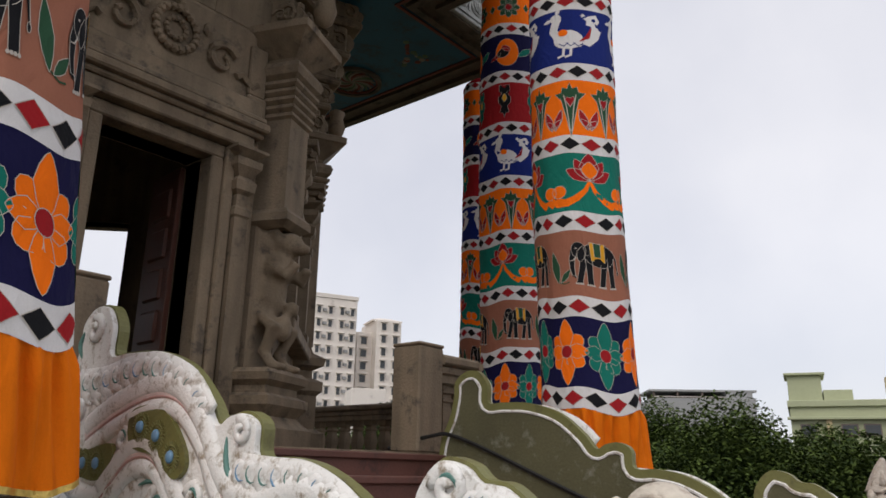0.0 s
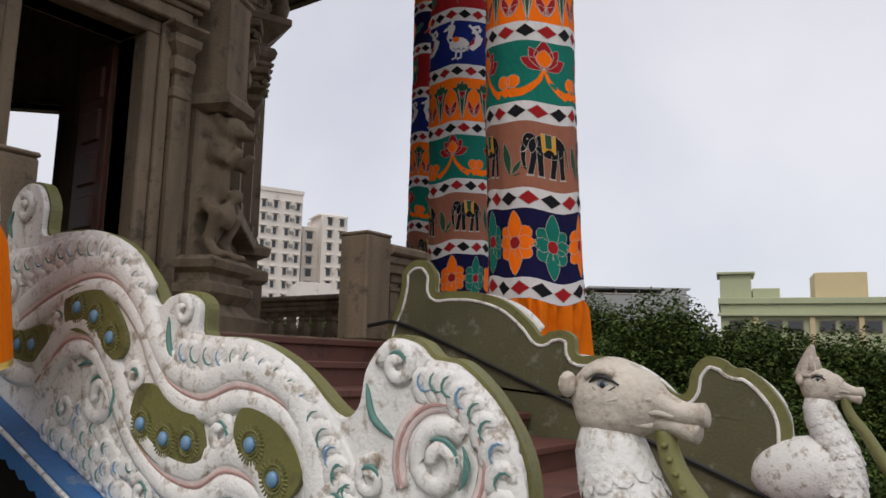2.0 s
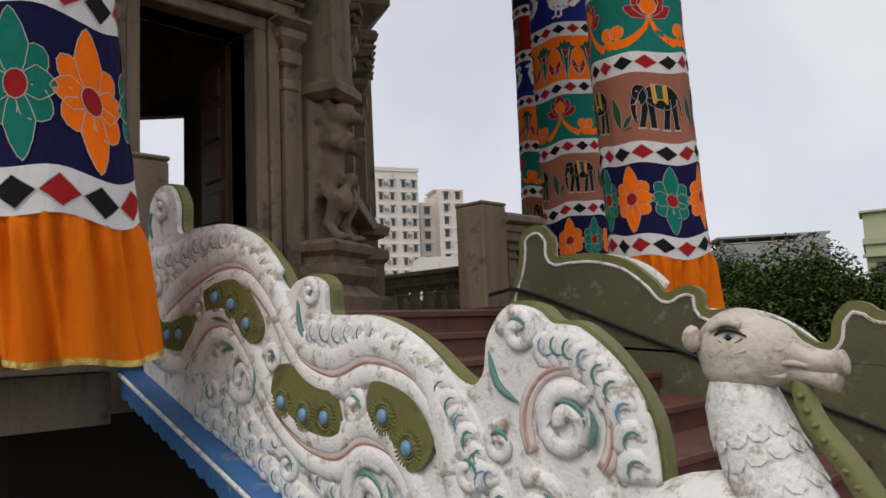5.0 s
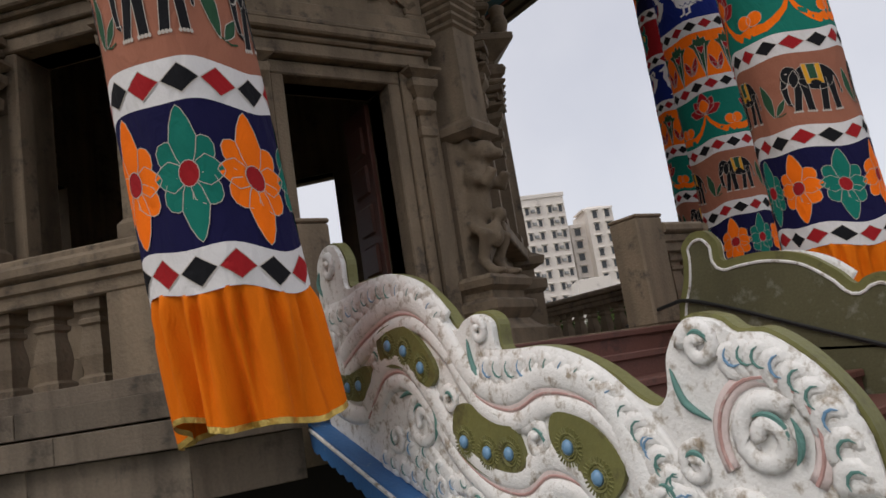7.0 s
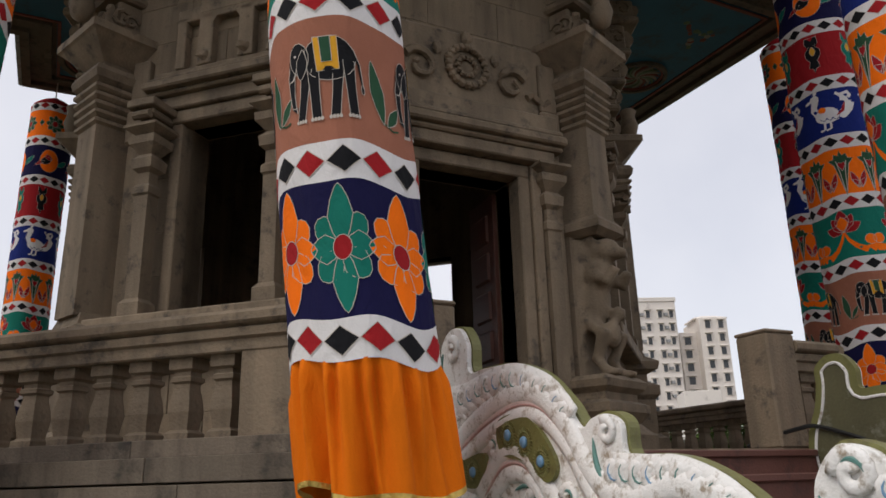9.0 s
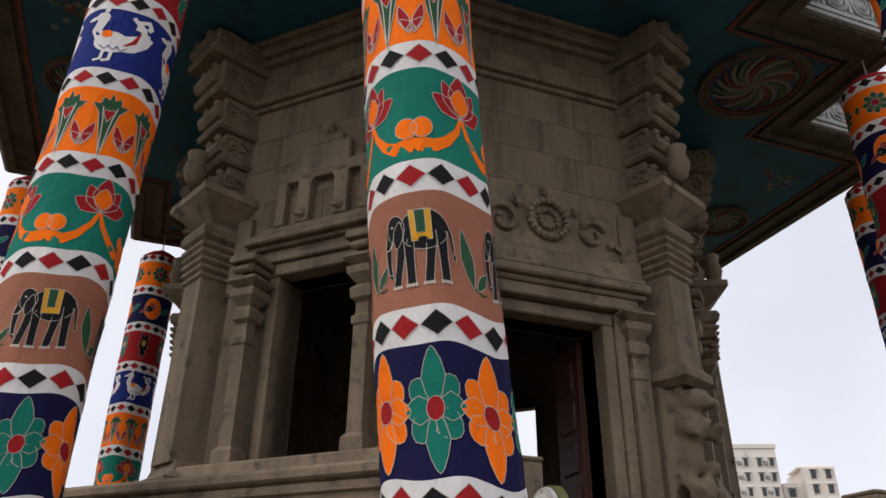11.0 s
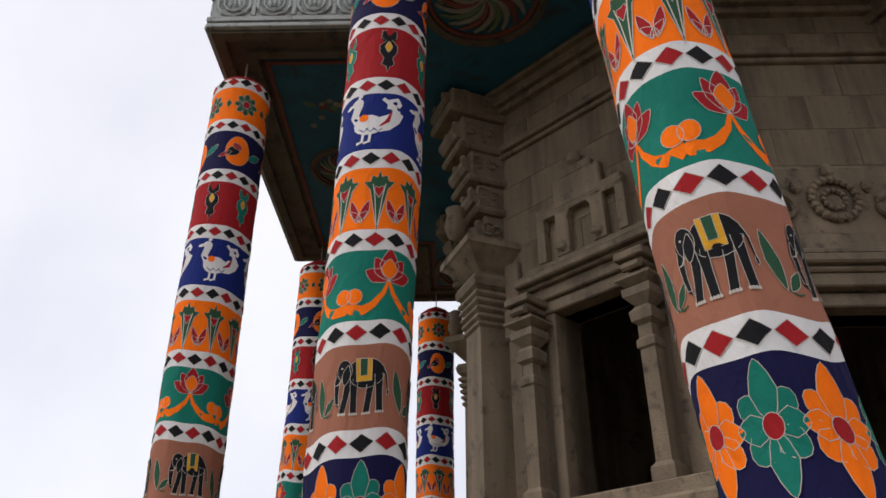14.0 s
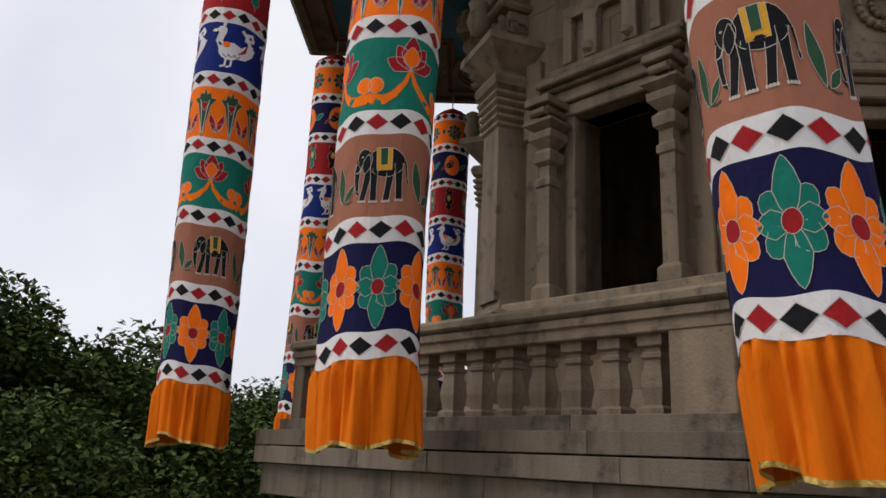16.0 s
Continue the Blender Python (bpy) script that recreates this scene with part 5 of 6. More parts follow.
            if size > 0.04:
                pts = [(X(0.017), c.x + size * 0.55 * math.cos(a0 + q * 0.6), c.y + size * 0.55 * math.sin(a0 + q * 0.6)) for q in range(6)]
                part("teal_stroke", low(tube(bmesh.new(), pts, 0.0042, 5, lambda q: 0.3 + math.sin(math.pi * q)), 0.6, 0.017), TEAL_LINE if j % 3 else BLUE_DOT, face, world=True)
    # blue scalloped kerb under the carving
    y, pts = 4.20, []
    up = [(4.22, kerb_z(4.22) + 0.005), (0.2, kerb_z(0.2) + 0.005)]
    while y > 0.2:
        for q in range(4):
            yy = y - 0.09 * q / 4
            pts.append((yy, kerb_z(yy) - 0.115 - 0.022 * math.sin(math.pi * q / 4)))
        y -= 0.09
    poly2 = pts + up[::-1]
    part("kerb", slab(poly2, -0.12, 0.11), BLUE_KERB, t, "blue painted scalloped kerb", world=True)
    bm = bmesh.new()
    tube(bm, [(X(0.11), yy, kerb_z(yy) - 0.02) for yy in (4.2, 3, 2, 1, 0.25)], 0.012, 5)
    part("kerb_line", bm, WHITE, t, world=True)
    # the bird: breast, neck with scales, head
    mid = X(-0.045)
    bird = part("breast", blob(bmesh.new(), (mid, 1.05, 0.99), (0.15, 0.31, 0.20), Matrix.Rotation(radians(-14), 4, "X"), 3), WHITE, t, "white plaster bird breast", smooth=True, world=True)
    nk = spline([(mid, 0.84, 0.88), (mid, 0.845, 1.05), (mid, 0.895, 1.20), (mid, 0.945, 1.34), (mid, 0.955, 1.47)], 6)
    part("neck", tube(bmesh.new(), nk, 0.100, 18, lambda q: (1.25 - 0.42 * q) * (1 - 0.45 * max(0, q - 0.8) / 0.2)), WHITE, bird, smooth=True, world=True)
    bm = bmesh.new()
    for j in range(1, 12):
        p = nk[min(len(nk) - 1, int(j / 15 * (len(nk) - 1)))]
        d = (nk[min(len(nk) - 1, int(j / 15 * (len(nk) - 1)) + 1)] - p).normalized() if j < 14 else Vector((0, 0, 1))
        rr = 0.100 * (1.25 - 0.42 * j / 15)
        u = Vector((1, 0, 0))
        v = d.cross(u)
        for k in range(12):
            a = 2 * math.pi * (k + 0.5 * (j % 2)) / 12
            o = (u * math.cos(a) + v * math.sin(a))
            c = p + o * rr
            e = d.cross(o)
            vs = [bm.verts.new(c + e * (0.026 * math.cos(q)) + d * (0.026 * math.sin(q)) + o * (0.005 if math.sin(q) < -0.2 else -0.001)) for q in [math.pi * 2 * i / 8 for i in range(8)]]
            ctr = bm.verts.new(c + o * 0.004)
            for i in range(8):
                bm.faces.new((vs[i], vs[(i + 1) % 8], ctr))
    part("neck_scales", bm, WHITE, bird, world=True)
    bm = bmesh.new()
    blob(bm, (mid, 0.945, 1.492), (0.090, 0.108, 0.100), sub=3)
    blob(bm, (mid, 0.885, 1.480), (0.076, 0.080, 0.084), Matrix.Rotation(radians(18), 4, "X"), sub=3)
    blob(bm, (mid, 0.945, 1.452), (0.086, 0.098, 0.068), sub=3)
    blob(bm, (mid, 0.835, 1.478), (0.050, 0.050, 0.044), sub=2)
    head = part("head", bm, GREY_PLASTER, bird, smooth=True, world=True)
    rm = head.modifiers.new("fuse", "REMESH")
    rm.mode, rm.voxel_size, rm.use_smooth_shade = "VOXEL", 0.008, True
    # flat open bill with thick lips, its tip lifted
    bm = bmesh.new()
    tube(bm, spline([(mid, 0.860, 1.484), (mid, 0.820, 1.476), (mid, 0.780, 1.460), (mid, 0.745, 1.456), (mid, 0.718, 1.458), (mid, 0.708, 1.459)], 4), 0.050, 14, lambda q: 1.05 - 0.36 * math.sin(min(1, q * 1.25) * math.pi / 2) + 0.04 * q - 0.45 * max(0, q - 0.86) / 0.14, 0.78)
    part("upper_bill", bm, GREY_PLASTER, bird, "greyed plaster upper bill", smooth=True, world=True)
    bm = bmesh.new()
    tube(bm, spline([(mid, 0.862, 1.440), (mid, 0.815, 1.434), (mid, 0.775, 1.424), (mid, 0.742, 1.415), (mid, 0.728, 1.411)], 4), 0.042, 14, lambda q: 0.95 - 0.22 * math.sin(q * math.pi) - 0.35 * max(0, q - 0.86) / 0.14, 0.75)
    part("lower_bill", bm, GREY_PLASTER, bird, "greyed plaster lower bill", smooth=True, world=True)
    for e in (-1, 1):
        ex = mid + e * 0.081
        part("lip", tube(bmesh.new(), spline([(mid + e * 0.030, 0.78, 1.452), (mid + e * 0.042, 0.825, 1.460), (mid + e * 0.056, 0.862, 1.452), (mid + e * 0.050, 0.868, 1.432), (mid + e * 0.034, 0.83, 1.428)], 4), 0.008, 8), GREY_PLASTER, bird, "raised plaster lip", smooth=True, world=True)
        part("eye", blob(bmesh.new(), (ex - e * 0.004, 0.938, 1.520), (0.010, 0.021, 0.013), sub=2), EYE, bird, "painted grey eye", smooth=True, world=True)
        part("pupil", blob(bmesh.new(), (ex + e * 0.004, 0.936, 1.521), (0.005, 0.008, 0.008), sub=2), BLACK, bird, smooth=True, world=True)
        bm = bmesh.new()
        tube(bm, spline([(ex + e * 0.000, 0.972, 1.527), (ex + e * 0.004, 0.955, 1.538), (ex + e * 0.004, 0.938, 1.541), (ex + e * 0.003, 0.918, 1.535), (ex - e * 0.002, 0.896, 1.522)], 4), 0.0044, 6, lambda q: 0.5 + 0.8 * math.sin(math.pi * min(1, q * 1.05)))
        tube(bm, spline([(ex + e * 0.004, 0.962, 1.515), (ex + e * 0.005, 0.945, 1.505), (ex + e * 0.003, 0.922, 1.508), (ex + e * 0.000, 0.905, 1.518)], 4), 0.0016, 5)
        part("eyelid", bm, BLACK, bird, "black painted eyelid line", smooth=True, world=True)
        part("brow", tube(bmesh.new(), spline([(ex - e * 0.004, 0.985, 1.540), (ex - e * 0.002, 0.950, 1.556), (ex - e * 0.004, 0.910, 1.548)], 4), 0.009, 7), GREY_PLASTER, bird, smooth=True, world=True)
        part("cheek_fold", tube(bmesh.new(), spline([(ex + e * 0.001, 0.960, 1.490), (ex + e * 0.002, 0.930, 1.484), (ex - e * 0.002, 0.900, 1.490)], 4), 0.005, 6), GREY_PLASTER, bird, smooth=True, world=True)
        part("nostril", blob(bmesh.new(), (mid + e * 0.052, 0.835, 1.490), (0.008, 0.010, 0.008), sub=1), BEAK, bird, smooth=True, world=True)
        part("ear", blob(bmesh.new(), (mid + e * 0.066, 1.037, 1.520), (0.026, 0.024, 0.034), sub=2), GREY_PLASTER, bird, smooth=True, world=True)
    if s > 0:
        bm = bmesh.new()
        tube(bm, spline([(mid, 1.000, 1.535), (mid, 0.995, 1.60), (mid, 0.985, 1.67), (mid, 0.970, 1.725)], 3), 0.085, 12, lambda q: 1.0 - 0.88 * q)
        for j in range(7):
            c = 0.9 * j - 2.7
            tube(bm, [(mid + 0.05 * math.sin(c), 0.99 + 0.05 * math.cos(c), 1.57), (mid + 0.035 * math.sin(c), 0.985 + 0.035 * math.cos(c), 1.655)], 0.024, 6, lambda q: 1 - 0.6 * q)
        part("crest", bm, BEAK, bird, "worn pointed crest", smooth=True, world=True)
    bm = bmesh.new()
    tube(bm, spline([(mid, 0.815, 1.42), (mid, 0.79, 1.33), (mid, 0.715, 1.22), (mid, 0.62, 1.05), (mid, 0.50, 0.87)], 5), 0.034, 8, lambda q: 0.7 + 0.5 * q)
    for j in range(11):
        blob(bm, (mid + s * 0.028, 0.806 - 0.010 * j - 0.0012 * j * j, 1.385 - 0.032 * j), (0.009, 0.011, 0.009), sub=1)
    part("garland", bm, OLIVE, bird, "olive garland hanging from the beak", smooth=True, world=True)
    bird.location.y = 0.03 if s > 0 else -0.03
    return t


stair_rail(1.93, -1)
stair_rail(5.17, 1)

# smooth rounded knob at the foot of the nearer balustrade
t = thing("round_knob", (1.80, 0.30, 0.0), "smooth beige plaster knob on a short stem at the stair foot", "finial")
part("stem", rings(bmesh.new(), [(0.10, 0.0), (0.09, 0.3), (0.06, 0.34), (0.06, 0.98), (0.09, 1.02)], 16), WHITE, t, smooth=True)
part("knob", blob(bmesh.new(), (0, 0, 1.08), (0.13, 0.13, 0.11), sub=3), mat("beige_plaster", (0.45, 0.36, 0.24), 0.7, 0.2, 6, 50, 0.2), t, "smooth beige knob", smooth=True)

# handrail cable along the inner side of the farther balustrade
t = thing("stair_cable", (5.0, 2.5, 1.2), "black cable slung along the stair balustrade", "cable")
part("run", tube(bmesh.new(), spline([(5.0, 4.75, 1.78), (5.02, 4.3, 1.88), (5.06, 4.0, 1.86), (5.065, 3.0, 1.48), (5.065, 2.0, 1.10), (5.065, 1.0, 0.72)], 5), 0.016, 6), CABLE, t, world=True)

# ---- trees ----
LEAF = bpy.data.materials.new("leaf_mix")
LEAF.use_nodes = True
n_, l_ = LEAF.node_tree.nodes, LEAF.node_tree.links
gi, cr = n_.new("ShaderNodeNewGeometry"), n_.new("ShaderNodeValToRGB")
cr.color_ramp.elements[0].color, cr.color_ramp.elements[1].color = (0.010, 0.022, 0.005, 1), (0.088, 0.125, 0.026, 1)
l_.new(gi.outputs["Random Per Island"], cr.inputs["Fac"])
l_.new(cr.outputs["Color"], n_["Principled BSDF"].inputs["Base Color"])
n_["Principled BSDF"].inputs["Roughness"].default_value = 0.8
n_["Principled BSDF"].inputs["Specular IOR Level"].default_value = 0.15
BARK = mat("grey_brown_bark", (0.09, 0.065, 0.045), 0.9, 0.3, 2, 20, 0.5)


def tree(seed, height, spread, leaves=7000, size=0.26):
    rd = random.Random(seed)
    t = thing("tree", (0, 0, 0), "tall leafy green tree with an uneven spreading crown", "tree", "trees round the building")
    bm = bmesh.new()
    tube(bm, spline([(0, 0, 0), (0.3, 0.1, height * 0.3), (0.1, 0.3, height * 0.62)], 5), 0.38, 9, lambda q: 1 - 0.5 * q)
    tips = []
    for k in range(16):
        a, r = rd.random() * 6.28, spread * (0.25 + 0.75 * rd.random() ** 0.6)
        z = height * (0.94 - 0.45 * (r / spread) ** 2 - 0.16 * rd.random())
        tip = Vector((r * math.cos(a), r * math.sin(a), z))
        tube(bm, spline([(0.2, 0.15, height * (0.38 + 0.2 * rd.random())), (tip.x * 0.5, tip.y * 0.5, z * 0.78), tip], 4), 0.15, 6, lambda q: 1 - 0.75 * q)
        tips.append((tip, spread * (0.22 + 0.2 * rd.random())))
    part("trunk", bm, BARK, t)
    v, f = [], []
    for i in range(leaves):
        c, r = tips[rd.randrange(len(tips))]
        d = Vector((rd.gauss(0, 1), rd.gauss(0, 1), rd.gauss(0, 0.75)))
        d = d.normalized() * r * (0.25 + 0.85 * rd.random() ** 0.5)
        if d.z < -0.35 * r:
            d.z *= 0.5
        p = c + d
        s = size * (0.6 + 0.8 * rd.random())
        q = Euler((rd.random() * 1.6 - 0.8, rd.random() * 1.6 - 0.8, rd.random() * 6.28)).to_matrix()
        b = len(v)
        v += [tuple(p + q @ Vector(w)) for w in ((-s * 0.5, 0, 0), (0, -s * 0.3, 0.05 * s), (s * 0.6, 0, -0.1 * s), (0, s * 0.3, 0.05 * s))]
        f.append((b, b + 1, b + 2, b + 3))
    me = bpy.data.meshes.new("crown")
    me.from_pydata(v, [], f)
    me.materials.append(LEAF)
    o = new("crown", me)
    o.parent = t
    return t


kinds = [tree(1, 21, 7.5, 100000, 0.26), tree(2, 22, 8.0, 105000, 0.265), tree(3, 19, 7.0, 95000, 0.255)]
GZ = -16.0
# bearing in degrees from the x axis, distance, height of the crown's top over the eye
WOOD_SPOTS = [(27, 62, 3.7), (23.5, 52, 1.9), (20, 58, 2.6), (17, 50, 2.5), (14.0, 55, 3.5), (10.5, 47, 1.6), (6, 50, 0.5), (1, 46, 0.0), (-5, 48, 0.4), (29, 78, 4.2), (33, 85, 4.6), (38, 95, 5.2), (43, 100, 5.8), (47, 100, 6.0), (51, 98, 6.0), (15, 40, -2.6), (22, 42, -1.8), (8, 38, -3.0), (28, 46, -0.6),
              (126, 36, 6.2), (119, 38, 5.0), (113.5, 46, 3.6), (109.5, 52, 4.6), (106, 54, 4.3), (132, 33, 5.4), (121, 33, 2.4), (113, 34, 1.6), (106, 37, 1.2), (123.5, 42, 5.4), (116, 42, 3.8), (127, 44, 5.6), (103, 50, 2.6), (128, 31, 0.2), (100, 56, 3.0), (117, 31, -2.0), (109, 32, -2.0), (124, 30, -3), (104, 34, -2.5)]
rd = random.Random(9)
for i, (b, dist, h) in enumerate(WOOD_SPOTS):
    k = kinds[i % 3]
    full = (21, 22, 19)[i % 3] * 0.93
    sc = (h + 1.6 - GZ) / full
    m = Matrix.Translation((dist * math.cos(radians(b)), dist * math.sin(radians(b)), GZ)) @ Matrix.Rotation(rd.random() * 6.28, 4, "Z")
    if i < 3:
        k.matrix_basis = m @ Matrix.Diagonal((sc, sc, sc, 1))
    else:
        o = copy_thing(k, m)
        o.matrix_basis = m @ Matrix.Diagonal((sc, sc, sc, 1))

# ---- buildings beyond the trees ----
B_WHITE = mat("cream_facade", (0.74, 0.68, 0.62), 0.85, 0.12, 0.15, 3, 0.1, (0.45, 0.40, 0.36), 0.2)
B_GREEN = mat("pale_green_facade", (0.39, 0.41, 0.26), 0.85, 0.15, 0.2, 3, 0.1)
B_YEL = mat("yellow_tank_house", (0.55, 0.44, 0.26), 0.85, 0.12, 0.2, 3, 0.1)
B_GREY = mat("grey_concrete_block", (0.30, 0.30, 0.30), 0.85, 0.2, 0.2, 3, 0.1)
GLASS = mat("dark_window_glass", (0.05, 0.055, 0.06), 0.25, 0.2, 0.5, 3, 0)
FRAME = mat("brown_window_frame", (0.16, 0.12, 0.10), 0.7, 0.2, 1, 5, 0)


def house(name, label, bearing, dist, twist=0.0):
    """Local frame: x to the right as seen from the shrine, -y towards it, z over the ground."""
    t = thing(name, (dist * math.cos(radians(bearing)), dist * math.sin(radians(bearing)), GZ), label, "building")
    t.rotation_euler = (0, 0, radians(bearing - 90 + twist))
    return t


def facade(t, wall, xs, z0, floors, fh, w, h, y, glass=GLASS, shade=True):
    for r in range(floors):
        for x in xs:
            z = z0 + r * fh
            win = part("window", box(bmesh.new(), x - w / 2 - 0.12, x + w / 2 + 0.12, y - 0.16, y + 0.1, z - 0.12, z + h + 0.12), FRAME if not shade else wall, t)
            part("pane", box(bmesh.new(), x - w / 2, x + w / 2, y - 0.20, y - 0.1, z, z + h), glass, win)
            if shade:
                part("sunshade", box(bmesh.new(), x - w / 2 - 0.3, x + w / 2 + 0.3, y - 0.85, y, z + h + 0.15, z + h + 0.27), wall, win)


D = 170.0
deg = D * math.pi / 180
ap = house("apartment_tower", "cream high-rise apartment block with rows of small windows", 48.4, D, 18)
hgt = D * math.tan(radians(11.85)) + 1.6 - GZ
part("wall", box(bmesh.new(), -5.4, 4.7, -5, 9, 0, hgt, 0.05), B_WHITE, ap)
part("parapet", box(bmesh.new(), -5.6, 4.9, -5.2, 9.2, hgt, hgt + 0.9, 0.05), B_WHITE, ap)
facade(ap, B_WHITE, (-4.0, -1.4, 1.2, 3.6), hgt - 32.0, 11, 2.85, 0.75, 1.45, -5)
for r in range(11):
    for x in (-2.7, 2.4):
        part("air_conditioner", box(bmesh.new(), x - 0.4, x + 0.4, -5.5, -5.0, hgt - 31.6 + r * 2.85, hgt - 31.0 + r * 2.85), B_GREY, ap)
ap2 = house("apartment_tower", "cream apartment tower with a hipped roof cap beside the taller block", 44.4, D + 6, 18)
h2 = (D + 6) * math.tan(radians(10.5)) + 1.6 - GZ
part("wall", box(bmesh.new(), -2.6, 3.3, -4, 8, 0, h2, 0.05), B_WHITE, ap2)
part("side_wing", box(bmesh.new(), -6.2, -2.55, -1, 8, 0, h2 - 2.6, 0.05), B_WHITE, ap2)
part("roof", rings(bmesh.new(), [(3.6, h2), (3.6, h2 + 0.3), (1.2, h2 + 1.1)], 4, m=Matrix.Translation((0.35, 1, 0))), B_WHITE, ap2)
facade(ap2, B_WHITE, (-0.9, 1.9), h2 - 28.0, 10, 2.85, 1.0, 1.6, -4)
facade(ap2, B_WHITE, (-4.6,), h2 - 31.0, 10, 2.85, 1.3, 1.6, -1)
low = house("low_block", "plain white low block in front of the apartment towers", 45.1, D - 20, 10)
part("wall", box(bmesh.new(), -4.0, 2.6, -3, 6, 0, (D - 20) * math.tan(radians(5.6)) + 1.6 - GZ, 0.05), B_WHITE, low)

G = 92.0
gb = house("office_building", "pale green flat-roofed building with a stair head above the trees", 11.4, G, 4)
gz = lambda e: G * math.tan(radians(e + 0.0)) + 1.6 - GZ
part("wall", box(bmesh.new(), -6.9, 9.0, -4, 10, 0, gz(4.35), 0.04), B_GREEN, gb)
part("parapet", box(bmesh.new(), -7.1, 9.2, -4.3, 10.2, gz(4.35), gz(4.75), 0.04), B_GREEN, gb)
part("ledge", box(bmesh.new(), -7.2, 9.3, -4.6, -3.9, gz(3.55), gz(3.72), 0.03), B_GREEN, gb)
part("stair_head", box(bmesh.new(), -6.9, -3.7, -3, 2, gz(4.7), gz(6.4), 0.04), B_GREEN, gb)
part("stair_head_roof", box(bmesh.new(), -7.2, -3.3, -3.4, 2.3, gz(6.4), gz(6.55), 0.03), B_GREEN, gb)
part("roof_step", box(bmesh.new(), -3.6, -0.9, -3, 2, gz(4.7), gz(5.45), 0.04), B_GREEN, gb)
part("tank_house", box(bmesh.new(), 2.6, 7.6, -2, 3, gz(4.7), gz(6.5), 0.04), B_YEL, gb)
facade(gb, B_GREEN, (-5.3, -1.6, 0.4, 3.4, 5.4, 7.6), gz(2.62), 1, 3, 1.3, 0.95, -4, shade=False)
facade(gb, B_GREEN, (-5.3, -1.6, 0.4, 3.4, 5.4, 7.6), gz(0.4), 1, 3, 1.3, 0.95, -4, shade=False)
for x in (-3.4, 2.0, 6.5):
    part("pillar", box(bmesh.new(), x - 0.25, x + 0.25, -4.35, -4, gz(0), gz(3.55), 0.02), B_YEL, gb)
gy = house("grey_building", "grey concrete building with an open rooftop shed and railings", 21.7, 118, 14)
z3 = lambda e: 118 * math.tan(radians(e + 0.8)) + 1.6 - GZ
part("wall", box(bmesh.new(), -7.0, 7.2, -4, 8, 0, z3(4.25), 0.04), B_GREY, gy)
part("shed_roof", rings(bmesh.new(), [(7.4, z3(4.72)), (7.4, z3(4.85))], 4, stretch=0.6, m=Matrix.Translation((0.2, 1, 0))), B_GREY, gy)
for x in (-6.5, -3.2, 0.2, 3.6, 6.8):
    part("shed_post", box(bmesh.new(), x - 0.12, x + 0.12, -3.2, -2.9, z3(4.2), z3(4.75)), FRAME, gy)
part("back_wall", box(bmesh.new(), -6.5, 6.8, 2, 2.3, z3(4.2), z3(4.74)), FRAME, gy)
part("end_wall", box(bmesh.new(), 3.4, 7.0, -3.4, 2, z3(4.2), z3(4.73)), B_GREY, gy)
part("roof_railing", box(bmesh.new(), -6.8, 3.2, -3.9, -3.8, z3(4.33), z3(4.37)), B_WHITE, gy)

# ---- stone pieces of walls and plinth ----
cache = {}


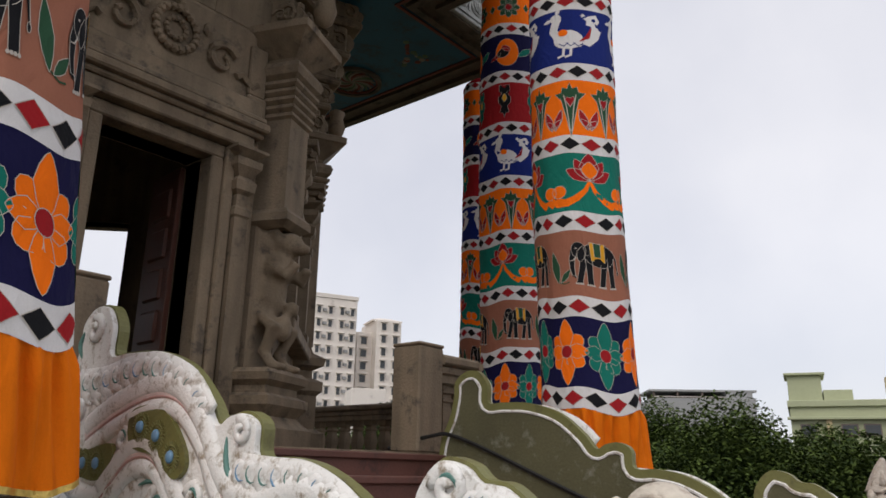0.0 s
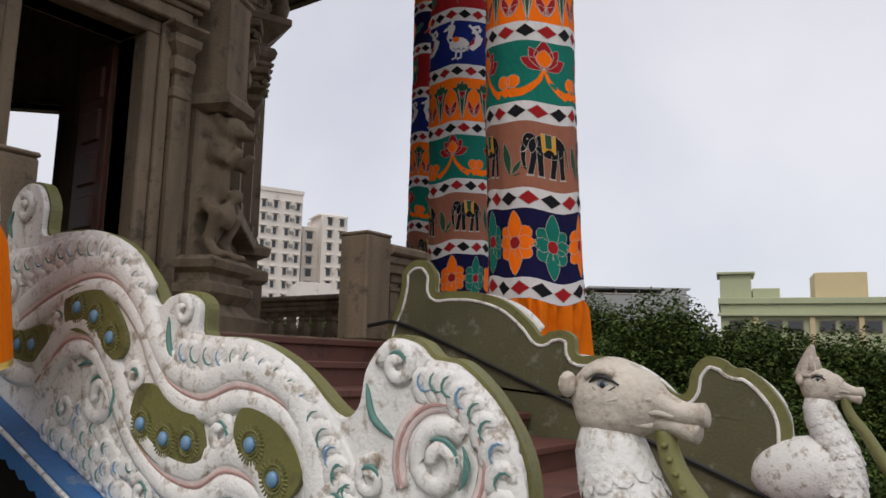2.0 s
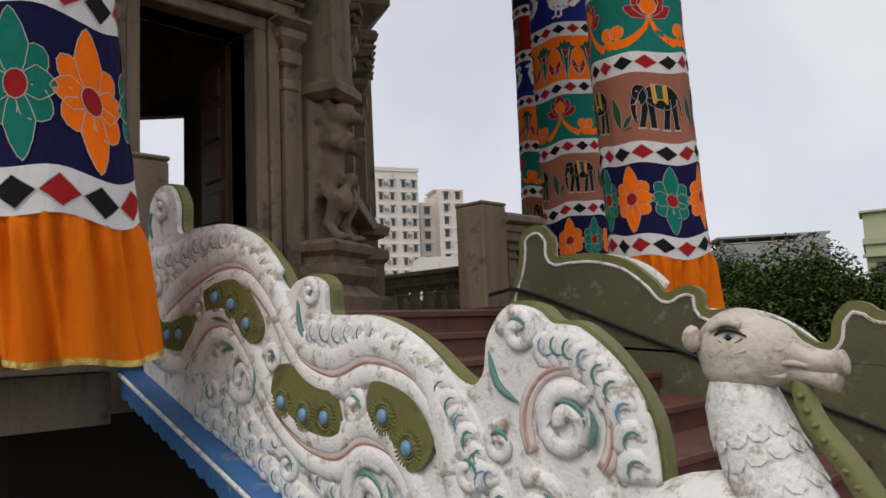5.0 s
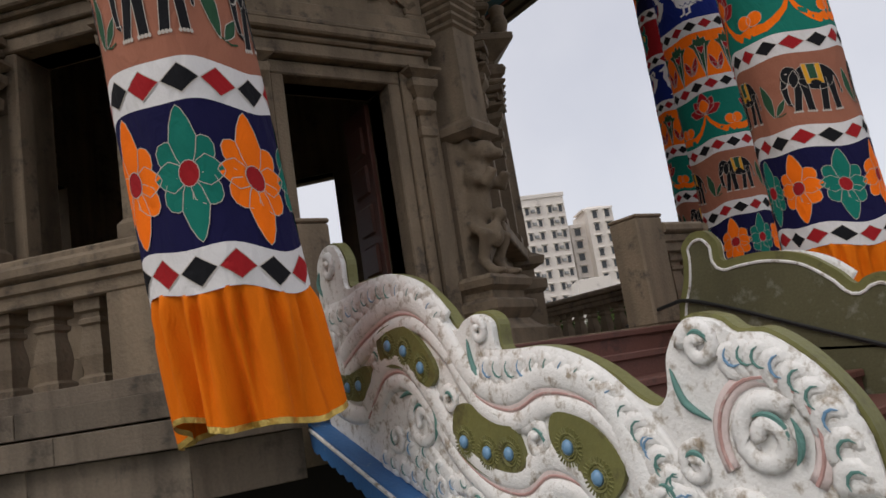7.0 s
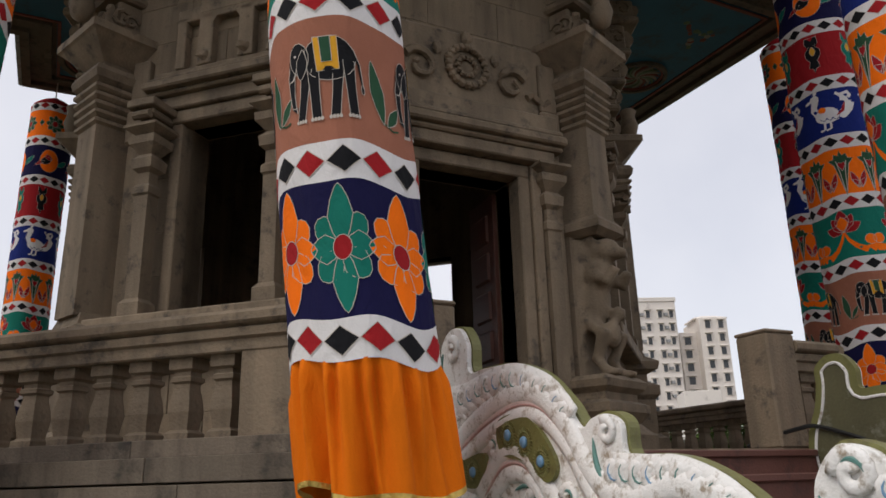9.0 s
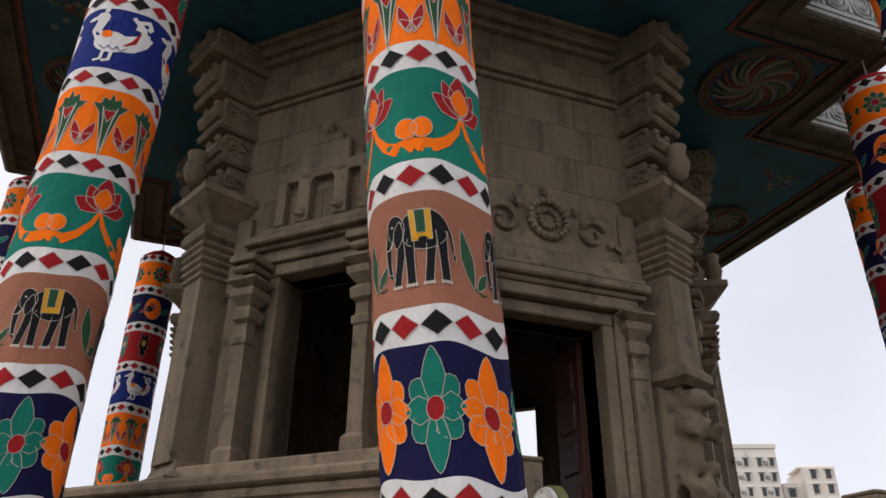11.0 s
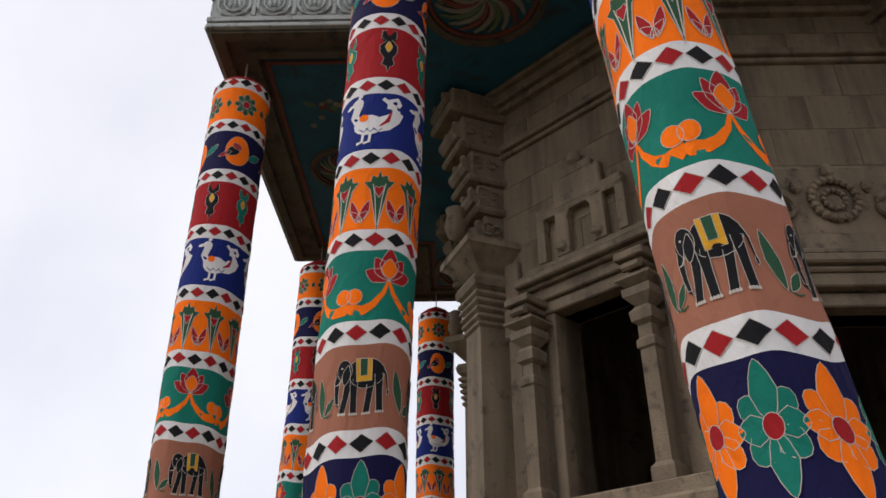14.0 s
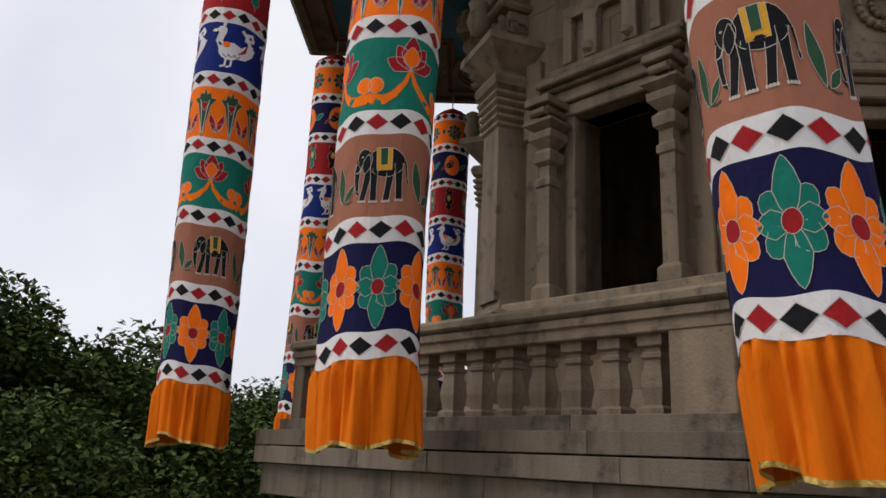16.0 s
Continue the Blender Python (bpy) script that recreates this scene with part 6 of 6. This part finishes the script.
def stone_piece(w, d, h, stone, bevel=0.004):
    key = (round(w, 2), round(d, 2), round(h, 3), stone.name)
    if key not in cache:
        bm = bmesh.new()
        box(bm, -w / 2 + 0.0015, w / 2 - 0.0015, 0, d, 0.0012, h - 0.0012, bevel)
        bmesh.ops.recalc_face_normals(bm, faces=bm.faces)
        me = bpy.data.meshes.new("stone_block")
        bm.to_mesh(me)
        bm.free()
        me.materials.append(stone)
        cache[key] = me
    return cache[key]


def lay(parent, m, x0, x1, y, d, z, h, rnd, step=0.72, stone=STONE):
    n = max(1, round((x1 - x0) / step))
    cuts = [x0] + [x0 + (x1 - x0) * (k + 0.12 * (rnd.random() - 0.5)) / n for k in range(1, n)] + [x1]
    for a, b in zip(cuts, cuts[1:]):
        w = round(b - a, 2)
        o = new("stone_block", stone_piece(w, d, h, stone))
        o.parent = parent
        o.matrix_basis = m @ Matrix.Translation(((a + b) / 2, y + 0.006 * (rnd.random() - 0.5), z))


rnd = random.Random(11)
ZS = [FLOOR, 2.25, 2.72, 3.17, 3.62, 4.08, 4.68, 5.27, 5.86, 6.32, 6.80, 7.26, 7.72, 8.20, 8.80]
for k in range(8):
    m = side(k, WALL_A)
    x0, x1, z0, z1 = holes(k)
    for i, (a, b) in enumerate(zip(ZS, ZS[1:])):
        h = HALF - 0.05
        if a < z1 - 0.01 and b > z0 + 0.01:
            lay(walls[k], m, -h, x0 - 0.13, 0.0, 0.157, a, b - a, rnd)
            lay(walls[k], m, x1 + 0.13, h, 0.0, 0.157, a, b - a, rnd)
        else:
            lay(walls[k], m, -h, h, 0.0, 0.157, a, b - a, rnd, 0.62 + 0.2 * (i % 2))

plinth = thing("plinth", (CX, CY, 1.15), "moulded granite plinth of long blocks under the terrace", "plinth", kind="structure")
for k in (0, 1, 2, 6, 7):
    for ap_, z, h, step in ((5.60, 1.745, 0.105, 1.1), (5.80, 1.60, 0.14, 0.95), (5.80, 1.44, 0.15, 0.8), (5.72, 1.16, 0.275, 1.05)):
        m = side(k, ap_)
        half = ap_ * math.tan(math.pi / 8)
        mm = m.copy()
        mm.translation -= plinth.location
        x0, x1 = -half, half
        if k == 0:
            lay(plinth, mm, -half, -1.75, 0, 0.5, z, h, rnd, step, STONE_DAMP)
            lay(plinth, mm, 1.75, half, 0, 0.5, z, h, rnd, step, STONE_DAMP)
        else:
            lay(plinth, mm, x0, x1, 0, 0.5, z, h, rnd, step, STONE_DAMP)
